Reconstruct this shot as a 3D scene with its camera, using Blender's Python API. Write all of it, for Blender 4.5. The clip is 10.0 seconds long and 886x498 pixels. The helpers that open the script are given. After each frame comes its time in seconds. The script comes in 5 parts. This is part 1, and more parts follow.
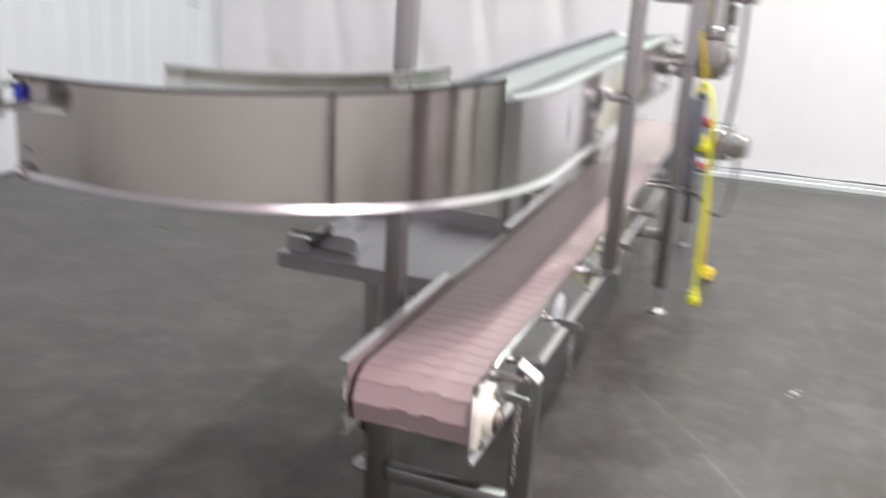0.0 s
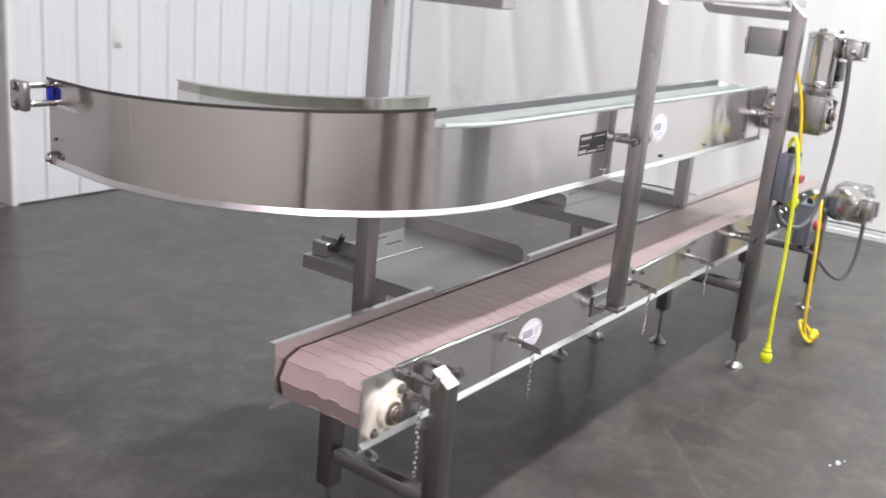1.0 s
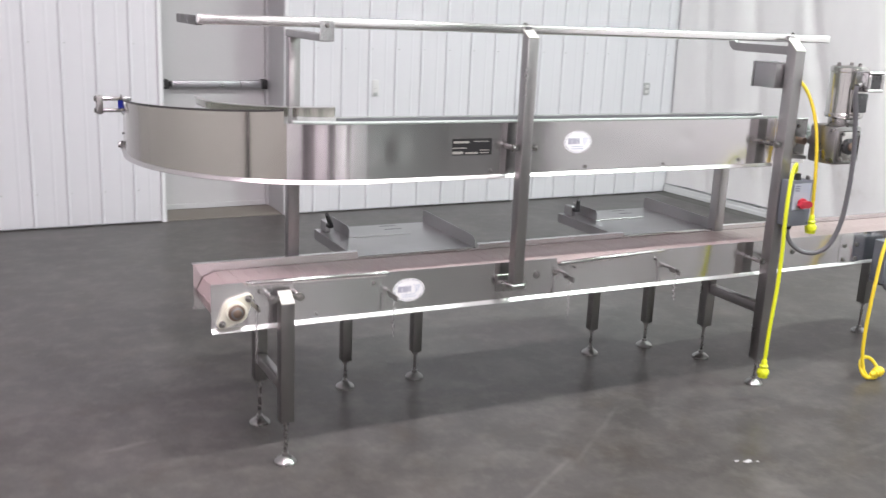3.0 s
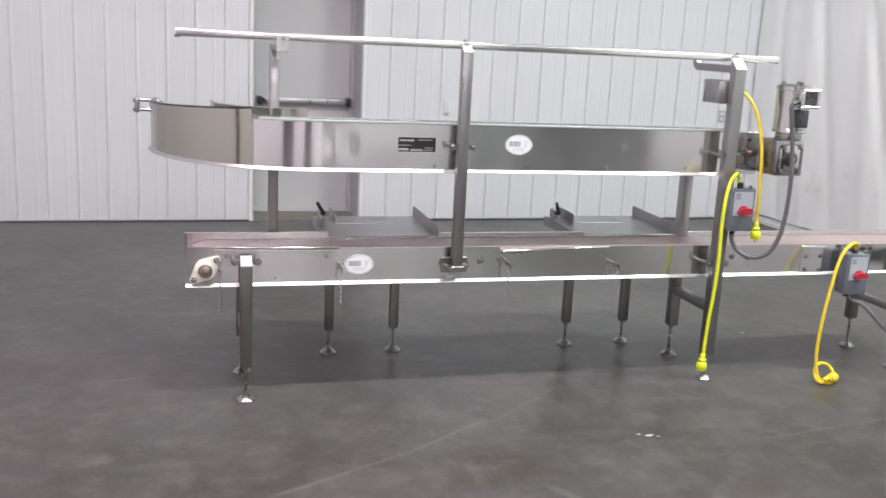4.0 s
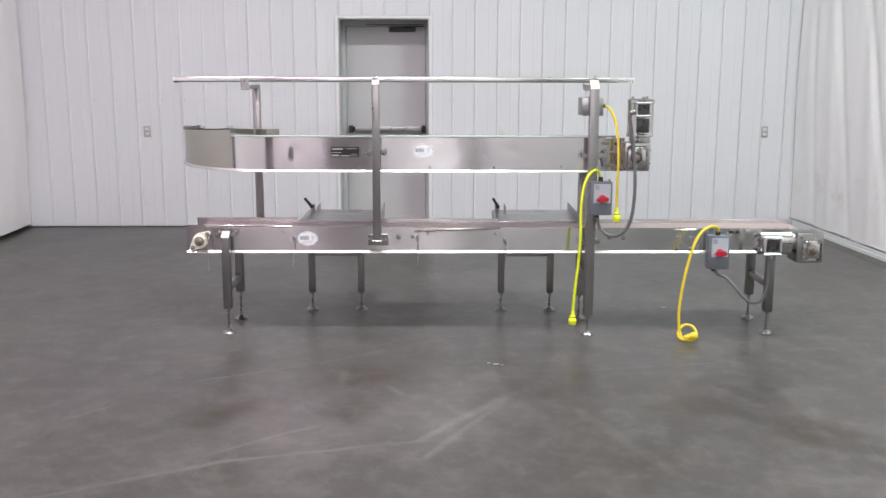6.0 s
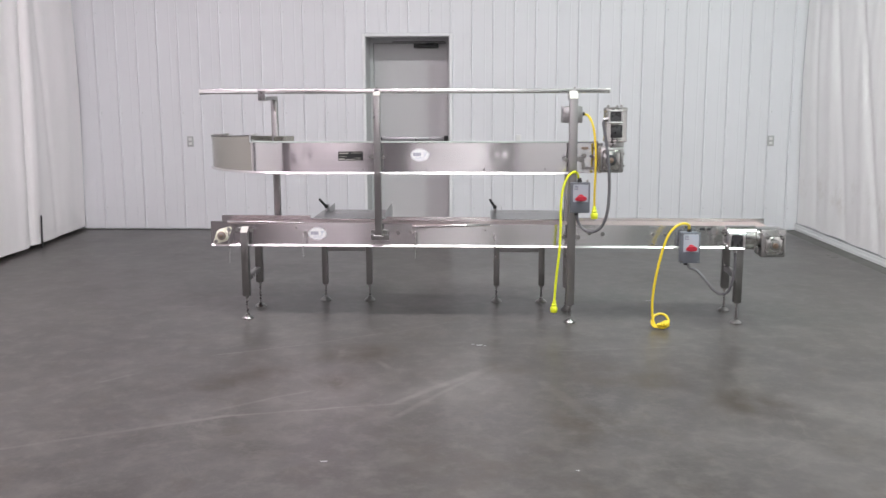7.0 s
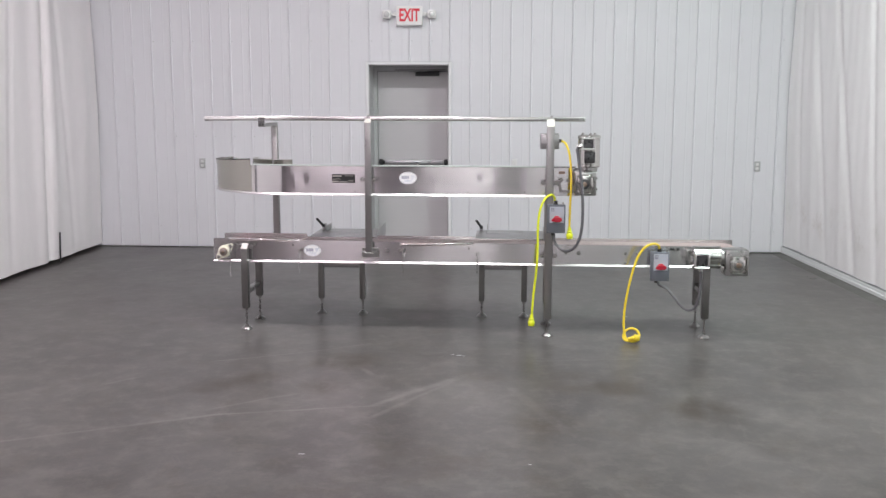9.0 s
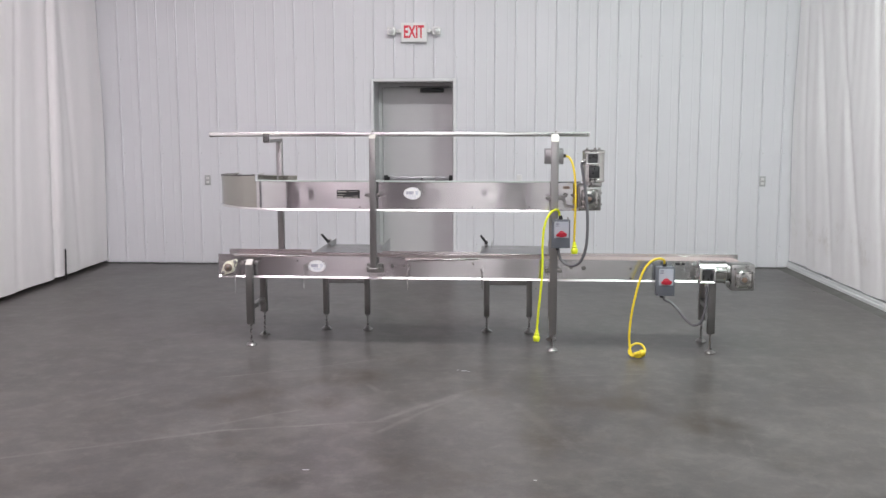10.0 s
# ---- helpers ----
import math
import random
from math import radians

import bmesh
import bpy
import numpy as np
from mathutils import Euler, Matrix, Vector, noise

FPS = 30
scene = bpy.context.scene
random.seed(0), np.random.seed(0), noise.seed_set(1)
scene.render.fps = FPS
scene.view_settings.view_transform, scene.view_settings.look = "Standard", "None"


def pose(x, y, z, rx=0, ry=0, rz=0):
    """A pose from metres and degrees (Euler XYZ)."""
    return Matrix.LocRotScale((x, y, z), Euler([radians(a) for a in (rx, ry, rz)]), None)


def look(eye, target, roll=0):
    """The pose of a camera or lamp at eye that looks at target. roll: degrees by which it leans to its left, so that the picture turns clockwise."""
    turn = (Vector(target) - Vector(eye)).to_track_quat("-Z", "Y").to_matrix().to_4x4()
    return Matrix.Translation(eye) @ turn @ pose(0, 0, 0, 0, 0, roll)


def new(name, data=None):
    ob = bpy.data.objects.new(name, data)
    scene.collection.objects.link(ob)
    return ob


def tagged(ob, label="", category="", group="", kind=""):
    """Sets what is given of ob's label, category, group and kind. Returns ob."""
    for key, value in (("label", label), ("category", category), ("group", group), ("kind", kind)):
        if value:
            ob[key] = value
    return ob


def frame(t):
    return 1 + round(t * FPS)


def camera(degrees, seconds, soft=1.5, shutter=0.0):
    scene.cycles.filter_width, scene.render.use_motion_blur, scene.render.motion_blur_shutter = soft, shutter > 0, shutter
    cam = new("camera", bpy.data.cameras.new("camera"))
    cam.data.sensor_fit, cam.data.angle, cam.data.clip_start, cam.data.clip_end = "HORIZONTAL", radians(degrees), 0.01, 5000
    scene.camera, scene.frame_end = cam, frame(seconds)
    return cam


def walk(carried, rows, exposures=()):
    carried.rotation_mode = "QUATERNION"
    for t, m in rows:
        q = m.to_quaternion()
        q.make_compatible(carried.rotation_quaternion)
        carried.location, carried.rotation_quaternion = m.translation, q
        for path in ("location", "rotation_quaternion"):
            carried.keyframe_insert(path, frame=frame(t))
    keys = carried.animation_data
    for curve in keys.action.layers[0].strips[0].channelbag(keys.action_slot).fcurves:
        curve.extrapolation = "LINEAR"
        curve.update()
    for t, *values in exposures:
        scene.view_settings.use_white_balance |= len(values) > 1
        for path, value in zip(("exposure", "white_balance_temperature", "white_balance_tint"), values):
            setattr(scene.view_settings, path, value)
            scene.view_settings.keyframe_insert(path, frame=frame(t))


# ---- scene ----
cam = camera(49.4, 10.0, soft=1.4, shutter=0.7)
PATH = [
    (0, (-0.023, 0.843, 1.563), (1.783, 1.452, 0.956), 3.6),
    (0.1, (-0.026, 0.743, 1.597), (1.747, 1.455, 1.005), 2.8),
    (0.2, (-0.017, 0.707, 1.571), (1.748, 1.45, 0.995), 4.1),
    (0.4, (-0.023, 0.551, 1.585), (1.7, 1.385, 1.005), 6.1),
    (0.5, (-0.015, 0.496, 1.594), (1.693, 1.353, 1.005), 6.3),
    (1, (0.112, 0.075, 1.619), (1.702, 1.15, 1.055), 5.2),
    (1.5, (0.186, -0.378, 1.633), (1.679, 0.849, 1.115), 5.4),
    (1.7, (0.276, -0.591, 1.633), (1.722, 0.686, 1.104), 5.6),
    (2, (0.418, -0.861, 1.635), (1.748, 0.532, 1.096), 5.3),
    (2.5, (0.64, -1.355, 1.647), (1.728, 0.247, 1.149), 3.6),
    (2.7, (0.753, -1.566, 1.661), (1.76, 0.091, 1.172), 2.8),
    (3.8, (1.468, -2.637, 1.669), (2.096, -0.798, 1.197), 3.3),
    (4, (1.616, -2.829, 1.639), (2.175, -0.959, 1.203), 2.9),
    (4.5, (2.05, -3.367, 1.662), (2.432, -1.45, 1.241), 2.5),
    (5, (2.462, -3.799, 1.66), (2.754, -1.866, 1.239), 1.3),
    (5.5, (2.832, -4.287, 1.668), (2.967, -2.333, 1.266), 0.8),
    (5.7, (2.977, -4.45, 1.7), (3.076, -2.491, 1.309), 0.5),
    (6.8, (3.546, -5.205, 1.67), (3.483, -3.238, 1.312), -0.1),
    (7, (3.611, -5.333, 1.675), (3.535, -3.365, 1.327), -0.2),
    (7.5, (3.758, -5.558, 1.707), (3.662, -3.587, 1.382), -1.1),
    (8, (3.896, -5.703, 1.731), (3.762, -3.733, 1.414), -0.0),
    (8.5, (3.912, -5.77, 1.727), (3.795, -3.796, 1.429), -0.4),
    (9, (3.89, -5.788, 1.719), (3.77, -3.814, 1.416), 0.1),
    (9.5, (3.865, -5.807, 1.716), (3.736, -3.831, 1.434), 0.2),
    (10, (3.897, -5.781, 1.706), (3.765, -3.804, 1.438), -0.1),
]
walk(cam, [(t, look(eye, target, roll)) for t, eye, target, roll in PATH],
     exposures=[(0.0, 0.50), (1.5, 0.52), (2.5, 0.53), (4.0, 0.35), (5.5, 0.29), (7.0, 0.22), (8.5, 0.16), (10.0, 0.11)])

# ---- world and lamps ----
world = bpy.data.worlds.new("world")
world.use_nodes = True
world.node_tree.nodes["Background"].inputs["Color"].default_value = (0.8, 0.85, 0.9, 1)
world.node_tree.nodes["Background"].inputs["Strength"].default_value = 0.02
scene.world = world

ROOF = 5.4


def unseen_ceiling_lamp(x, y, watts, color, w, l):
    lamp = bpy.data.lights.new("unseen_ceiling_lamp", "AREA")
    lamp.shape, lamp.size, lamp.size_y = "RECTANGLE", w, l
    lamp.energy, lamp.color = watts, color
    ob = new("unseen_ceiling_lamp", lamp)
    ob.matrix_world = pose(x, y, ROOF - 0.12)
    return ob


# pink and green tints imitate the camera's left-to-right colour cast
PINK, GREEN = (1.0, 0.825, 0.925), (0.855, 1.0, 0.935)
MIDDLE = (0.985, 0.95, 0.96)
# all out of view; the two southern rows are added to brighten the steel
for ly, row in ((0.1, (103, 110, 198)), (-4.3, (42, 38, 24)), (-8.6, (118, 150, 100))):
    for lx, tint, watts in zip((0.6, 3.3, 6.6), (PINK, MIDDLE, GREEN), row):
        unseen_ceiling_lamp(lx, ly, watts, tint, 1.2 if ly > 0 else 0.7, 0.2)

# ---- materials ----
GRAINED = set()


def material(name, color, rough=0.5, metal=0.0, var=0.12, scale=6.0, fine=80.0, stretch=(1, 1, 1), bump=0.05,
             rough_var=0.1, aniso=0.0, coat=0.0, random_tint=0.0, spec=0.5, waves=0.0, wave_stretch=(1, 1, 1)):
    """A surface with wear at two scales: broad stains and fine grain, in metres."""
    m = bpy.data.materials.new(name)
    m.use_nodes = True
    nt = m.node_tree
    b = nt.nodes["Principled BSDF"]
    tc = nt.nodes.new("ShaderNodeTexCoord")
    mp = nt.nodes.new("ShaderNodeMapping")
    mp.inputs["Scale"].default_value = stretch
    nt.links.new(tc.outputs["Object"], mp.inputs["Vector"])
    broad = nt.nodes.new("ShaderNodeTexNoise")
    broad.inputs["Scale"].default_value, broad.inputs["Detail"].default_value = scale, 5
    nt.links.new(tc.outputs["Object"], broad.inputs["Vector"])
    grain = nt.nodes.new("ShaderNodeTexNoise")
    grain.inputs["Scale"].default_value, grain.inputs["Detail"].default_value = fine, 3
    nt.links.new(mp.outputs["Vector"], grain.inputs["Vector"])
    mix = nt.nodes.new("ShaderNodeMix")
    mix.data_type = "RGBA"
    dark = tuple(c * (1 - var) for c in color)
    light = tuple(min(1, c * (1 + var * 0.6)) for c in color)
    mix.inputs["A"].default_value, mix.inputs["B"].default_value = (*dark, 1), (*light, 1)
    add = nt.nodes.new("ShaderNodeMath")
    add.operation = "MULTIPLY_ADD"
    add.inputs[1].default_value, add.inputs[2].default_value = 0.5, -0.0
    half = nt.nodes.new("ShaderNodeMath")
    half.operation = "MULTIPLY_ADD"
    half.inputs[1].default_value = 0.5
    nt.links.new(broad.outputs["Fac"], add.inputs[0])
    nt.links.new(grain.outputs["Fac"], half.inputs[0])
    nt.links.new(add.outputs[0], half.inputs[2])
    nt.links.new(half.outputs[0], mix.inputs["Factor"])
    col = mix.outputs["Result"]
    if random_tint:
        info = nt.nodes.new("ShaderNodeObjectInfo")
        span = nt.nodes.new("ShaderNodeMapRange")
        span.inputs["To Min"].default_value, span.inputs["To Max"].default_value = 1 - random_tint, 1 + random_tint
        nt.links.new(info.outputs["Random"], span.inputs["Value"])
        hsv = nt.nodes.new("ShaderNodeHueSaturation")
        nt.links.new(col, hsv.inputs["Color"])
        nt.links.new(span.outputs["Result"], hsv.inputs["Value"])
        col = hsv.outputs["Color"]
    nt.links.new(col, b.inputs["Base Color"])
    rr = nt.nodes.new("ShaderNodeMapRange")
    rr.inputs["From Min"].default_value, rr.inputs["From Max"].default_value = 0.3, 0.7
    rr.inputs["To Min"].default_value, rr.inputs["To Max"].default_value = max(0.02, rough - rough_var), min(1, rough + rough_var)
    nt.links.new(broad.outputs["Fac"], rr.inputs["Value"])
    nt.links.new(rr.outputs["Result"], b.inputs["Roughness"])
    b.inputs["Metallic"].default_value = metal
    if aniso:
        b.inputs["Anisotropic"].default_value = aniso
        tg = nt.nodes.new("ShaderNodeTangent")
        tg.direction_type, tg.uv_map = "UV_MAP", "grain"
        nt.links.new(tg.outputs["Tangent"], b.inputs["Tangent"])
        GRAINED.add(name)
    b.inputs["Coat Weight"].default_value = coat
    b.inputs["Specular IOR Level"].default_value = spec
    if waves:
        wv = nt.nodes.new("ShaderNodeBump")
        wv.inputs["Strength"].default_value, wv.inputs["Distance"].default_value = waves, 0.02
        sw = nt.nodes.new("ShaderNodeTexNoise")
        sw.inputs["Scale"].default_value, sw.inputs["Detail"].default_value = 4.5, 1.5
        wm = nt.nodes.new("ShaderNodeMapping")
        wm.inputs["Scale"].default_value = wave_stretch
        nt.links.new(tc.outputs["Object"], wm.inputs["Vector"])
        nt.links.new(wm.outputs["Vector"], sw.inputs["Vector"])
        nt.links.new(sw.outputs["Fac"], wv.inputs["Height"])
        nt.links.new(wv.outputs["Normal"], b.inputs["Normal"])
    if bump:
        bp = nt.nodes.new("ShaderNodeBump")
        bp.inputs["Strength"].default_value, bp.inputs["Distance"].default_value = bump, 0.002
        nt.links.new(grain.outputs["Fac"], bp.inputs["Height"])
        if waves:
            nt.links.new(wv.outputs["Normal"], bp.inputs["Normal"])
        nt.links.new(bp.outputs["Normal"], b.inputs["Normal"])
    return m


STEEL = material("brushed_stainless", (0.73, 0.712, 0.725), 0.165, 1.0, var=0.08, scale=5, fine=40, stretch=(0.5, 0.5, 16), bump=0.0, rough_var=0.02, aniso=1.0, waves=0.03)
# stainless as well; the bend's darker tan reflections are put into the base colour
STEEL_CURVE = material("tan_toned_rolled_stainless", (0.465, 0.446, 0.41), 0.165, 1.0, var=0.3, scale=6, fine=40, stretch=(1, 1, 8), bump=0.0, rough_var=0.03, aniso=1.0, waves=0.03)
TUBE = material("satin_steel_tube", (0.37, 0.36, 0.36), 0.36, 1.0, var=0.12, scale=8, fine=70, stretch=(8, 8, 0.5), bump=0.0, rough_var=0.1)
# same tube steel, with the shade under the conveyors put into its colour
LEG = material("shaded_leg_tube", (0.25, 0.243, 0.24), 0.38, 1.0, var=0.14, scale=8, fine=70, stretch=(8, 8, 0.5), bump=0.0, rough_var=0.08)
SHEET = material("mill_finish_sheet", (0.40, 0.395, 0.40), 0.36, 1.0, var=0.08, scale=4, fine=50, stretch=(9, 0.6, 1), bump=0.0, rough_var=0.08)
BRIGHT = material("polished_steel", (0.62, 0.615, 0.62), 0.13, 1.0, var=0.06, scale=9, fine=90, bump=0.02, rough_var=0.06)
SATIN = material("satin_folded_edge", (0.63, 0.62, 0.62), 0.34, 1.0, var=0.05, scale=6, fine=60, bump=0.0, rough_var=0.05)
ENDCAP = material("pale_dull_end_cap", (0.60, 0.59, 0.55), 0.6, 0.5, var=0.08, scale=20, fine=120, bump=0.0)
RAILSTEEL = material("satin_rail_steel", (0.86, 0.855, 0.85), 0.20, 1.0, var=0.05, scale=6, fine=60, bump=0.0, rough_var=0.05)
CAST = material("machined_cast_steel", (0.38, 0.375, 0.37), 0.32, 1.0, var=0.15, scale=14, fine=120, bump=0.08)
BOLT = material("bolt_steel", (0.34, 0.33, 0.325), 0.3, 1.0, var=0.15, scale=30, fine=150, bump=0.03)
EDGE = material("dark_edge_strip", (0.07, 0.065, 0.065), 0.35, 0.6, var=0.15, scale=20, fine=90, bump=0.0)
REFLECTED_DARK = material("dark_reflected_panel", (0.06, 0.06, 0.065), 0.5, var=0.1, scale=2, fine=30)
REFLECTED_POST = material("dark_reflected_post", (0.06, 0.06, 0.07), 0.5, var=0.1, scale=3, fine=40)
COVER = material("dark_satin_cover", (0.10, 0.10, 0.105), 0.3, 0.7, var=0.1, scale=20, fine=120)
MOTOR = material("satin_motor_steel", (0.58, 0.57, 0.555), 0.18, 1.0, var=0.08, scale=9, fine=90, bump=0.02, rough_var=0.05)
BRASS = material("worn_bronze_shaft", (0.36, 0.27, 0.22), 0.4, 1.0, var=0.25, scale=40, fine=200)
CREAM = material("cream_bearing_plastic", (0.80, 0.79, 0.67), 0.4, var=0.1, scale=25, fine=150)
PINKBELT = material("pink_belt_plastic", (0.37, 0.285, 0.28), 0.40, var=0.14, scale=9, fine=90, bump=0.08, random_tint=0.025)
WHITEBELT = material("white_belt_plastic", (0.50, 0.56, 0.53), 0.45, var=0.06, scale=9, fine=120, bump=0.06, random_tint=0.05)
BLACK = material("black_plastic", (0.018, 0.018, 0.02), 0.45, var=0.2, scale=30, fine=150)
RUBBER = material("dark_rubber", (0.03, 0.028, 0.03), 0.7, var=0.2, scale=20, fine=120)
GREYBOX = material("grey_enamel_box", (0.155, 0.17, 0.20), 0.42, var=0.08, scale=15, fine=150)
BOXFACE = material("pale_label_plate", (0.47, 0.51, 0.57), 0.4, var=0.06, scale=20, fine=150)
RED = material("red_plastic", (0.44, 0.018, 0.04), 0.35, var=0.1, scale=25, fine=150)
LIME = material("lime_yellow_cord", (0.72, 0.78, 0.02), 0.38, var=0.08, scale=20, fine=120)
AMBER = material("amber_yellow_cord", (0.78, 0.59, 0.03), 0.38, var=0.08, scale=20, fine=120)
CONDUIT = material("grey_conduit", (0.13, 0.13, 0.14), 0.45, var=0.1, scale=20, fine=160)
STICKER = material("white_sticker", (0.90, 0.90, 0.91), 0.35, var=0.03, scale=20, fine=150, bump=0)
STICKER_INK = material("grey_blue_ink", (0.20, 0.20, 0.27), 0.4, var=0.05, scale=30, fine=150, bump=0)
STICKER_MID = material("faded_slate_ink", (0.42, 0.42, 0.50), 0.4, var=0.05, scale=30, fine=150, bump=0)
STICKER_PALE = material("pale_blue_ink", (0.45, 0.50, 0.62), 0.4, var=0.05, scale=30, fine=150, bump=0)
PLATE_INK = material("silver_print", (0.55, 0.54, 0.5), 0.4, 0.4, var=0.05, scale=30, fine=150, bump=0)
BLUE = material("blue_strap", (0.02, 0.035, 0.42), 0.4, var=0.1, scale=30, fine=150)
PANEL = material("white_wall_panel", (0.70, 0.705, 0.735), 0.38, var=0.035, scale=1.6, fine=12, stretch=(3, 3, 0.4), bump=0.03, random_tint=0.012)
TRIM = material("white_trim_paint", (0.78, 0.79, 0.80), 0.4, var=0.04, scale=4, fine=60)
SEAM = material("shaded_wall_seam", (0.55, 0.57, 0.60), 0.5, var=0.05, scale=4, fine=60)
DOORPAINT = material("grey_door_paint", (0.54, 0.535, 0.545), 0.42, var=0.06, scale=2.5, fine=50, bump=0.03)
REVEAL = material("grey_reveal_paint", (0.55, 0.55, 0.56), 0.5, var=0.08, scale=3, fine=50)
BARGREY = material("panic_bar_aluminium", (0.42, 0.42, 0.44), 0.35, 0.8, var=0.08, scale=10, fine=90)
CURTAIN_W = material("white_vinyl_curtain", (0.87, 0.83, 0.845), 0.42, var=0.07, scale=1.3, fine=14, stretch=(1, 1, 0.35), bump=0.04, waves=0.35, wave_stretch=(0.8, 0.8, 0.3))


def stained(m, color, lo, hi, y0, y1):
    """Adds a blotchy stain between two heights along a stretch of a hanging sheet."""
    nt = m.node_tree
    b = nt.nodes["Principled BSDF"]
    tc = nt.nodes.new("ShaderNodeTexCoord")
    xyz = nt.nodes.new("ShaderNodeSeparateXYZ")
    nt.links.new(tc.outputs["Object"], xyz.inputs[0])
    n = nt.nodes.new("ShaderNodeTexNoise")
    n.inputs["Scale"].default_value, n.inputs["Detail"].default_value, n.inputs["Roughness"].default_value = 3.2, 6, 0.7
    nt.links.new(tc.outputs["Object"], n.inputs["Vector"])

    def ramp(src, a, c, e, f):
        r = nt.nodes.new("ShaderNodeMapRange")
        r.interpolation_type = "SMOOTHSTEP"
        for k, v in zip(("From Min", "From Max", "To Min", "To Max"), (a, c, e, f)):
            r.inputs[k].default_value = v
        nt.links.new(src, r.inputs["Value"])
        return r.outputs["Result"]

    mask = ramp(n.outputs["Fac"], 0.46, 0.76, 0, 0.55)
    mid = (lo + hi) / 2
    for f in (ramp(xyz.outputs["Z"], lo, mid, 0, 1), ramp(xyz.outputs["Z"], mid, hi, 1, 0), ramp(xyz.outputs["Y"], y0, y0 + 0.8, 0, 1), ramp(xyz.outputs["Y"], y1 - 0.3, y1, 1, 0.3)):
        mul = nt.nodes.new("ShaderNodeMath")
        mul.operation = "MULTIPLY"
        nt.links.new(mask, mul.inputs[0])
        nt.links.new(f, mul.inputs[1])
        mask = mul.outputs[0]
    x = nt.nodes.new("ShaderNodeMix")
    x.data_type = "RGBA"
    nt.links.new(b.inputs["Base Color"].links[0].from_socket, x.inputs["A"])
    x.inputs["B"].default_value = (*color, 1)
    nt.links.new(mask, x.inputs["Factor"])
    nt.links.new(x.outputs["Result"], b.inputs["Base Color"])
    return m


CURTAIN_E = stained(material("stained_vinyl_curtain", (0.91, 0.92, 0.915), 0.42, var=0.07, scale=1.3, fine=14, stretch=(1, 1, 0.35), bump=0.04, waves=0.35, wave_stretch=(0.8, 0.8, 0.3)), (0.50, 0.47, 0.39), 0.22, 0.80, 2.6, 5.35)
KERB_W = material("white_kerb_cap", (0.70, 0.72, 0.72), 0.42, var=0.05, scale=3, fine=50)
KERB_C = material("concrete_kerb", (0.105, 0.102, 0.096), 0.6, var=0.2, scale=5, fine=60, bump=0.2)
IVORY = material("ivory_device_plastic", (0.68, 0.68, 0.68), 0.4, var=0.05, scale=20, fine=120)
OUTLET = material("grey_outlet_plate", (0.42, 0.43, 0.43), 0.4, 0.2, var=0.08, scale=30, fine=150)
SIGN = material("white_sign_housing", (0.80, 0.80, 0.79), 0.4, var=0.03, scale=15, fine=120)
SIGNRED = material("red_sign_letters", (0.72, 0.03, 0.06), 0.4, var=0.05, scale=15, fine=120)
LENS = material("clear_lamp_lens", (0.62, 0.63, 0.63), 0.2, 0.3, var=0.05, scale=30, fine=150)
PAPER = material("white_paper_scrap", (0.46, 0.46, 0.47), 0.7, var=0.1, scale=60, fine=200)
WHITEWALL = material("white_reflector_panel", (0.90, 0.89, 0.90), 0.6, var=0.03, scale=0.6, fine=10)
BACKWALL = material("plain_warehouse_wall", (0.16, 0.158, 0.16), 0.6, var=0.10, scale=0.6, fine=10)
TANWALL = material("warm_white_painted_wall", (0.90, 0.86, 0.79), 0.6, var=0.15, scale=0.8, fine=10)
CEIL = material("ceiling_deck", (0.75, 0.75, 0.75), 0.6, var=0.06, scale=1, fine=20)


SMEARS = (((0.9, -1.45), (2.084, -0.857), 0.022, 0.45), ((2.07, -0.86), (2.35, -0.72), 0.026, 0.6), ((2.33, -0.73), (2.85, -0.60), 0.018, 0.6), ((2.82, -0.60), (3.19, -0.52), 0.018, 0.6), ((3.16, -0.53), (3.31, -0.32), 0.03, 0.55),
          ((3.29, -0.34), (3.74, 0.20), 0.045, 0.5), ((2.26, -0.64), (2.53, -0.43), 0.020, 0.55), ((2.50, -0.45), (2.73, -0.30), 0.016, 0.4), ((1.98, 0.35), (2.55, 0.63), 0.016, 0.5), ((2.52, 0.61), (2.95, 0.89), 0.014, 0.4),
          ((1.47, -0.21), (1.64, -0.03), 0.022, 0.4), ((3.18, -0.74), (3.36, -0.42), 0.030, 0.5), ((3.34, -0.45), (3.60, -0.02), 0.024, 0.35), ((2.75, 0.57), (2.765, 0.28), 0.035, 0.4), ((2.97, 0.29), (3.09, 0.10), 0.030, 0.4),
          ((3.0, 0.88), (3.45, 1.24), 0.015, 0.35), ((1.36, 1.61), (1.55, 1.645), 0.022, 0.45), ((4.1, 0.5), (4.9, 0.62), 0.02, 0.25), ((3.95, -0.1), (4.25, -0.9), 0.05, 0.22))
STAINS = ((2.14, -0.19, 0.24, 0.8), (2.86, 0.42, 0.32, 0.8), (4.38, 0.04, 0.42, 0.65), (3.55, -1.3, 0.5, 0.4), (2.6, 1.9, 0.2, 0.6),
          (5.04, -0.43, 0.34, 0.9), (4.17, -0.74, 0.28, 0.9), (2.83, -0.17, 0.22, 0.8), (3.77, 0.15, 0.22, 0.7), (4.63, -0.11, 0.25, 0.6), (2.38, 0.0, 0.25, 0.6))


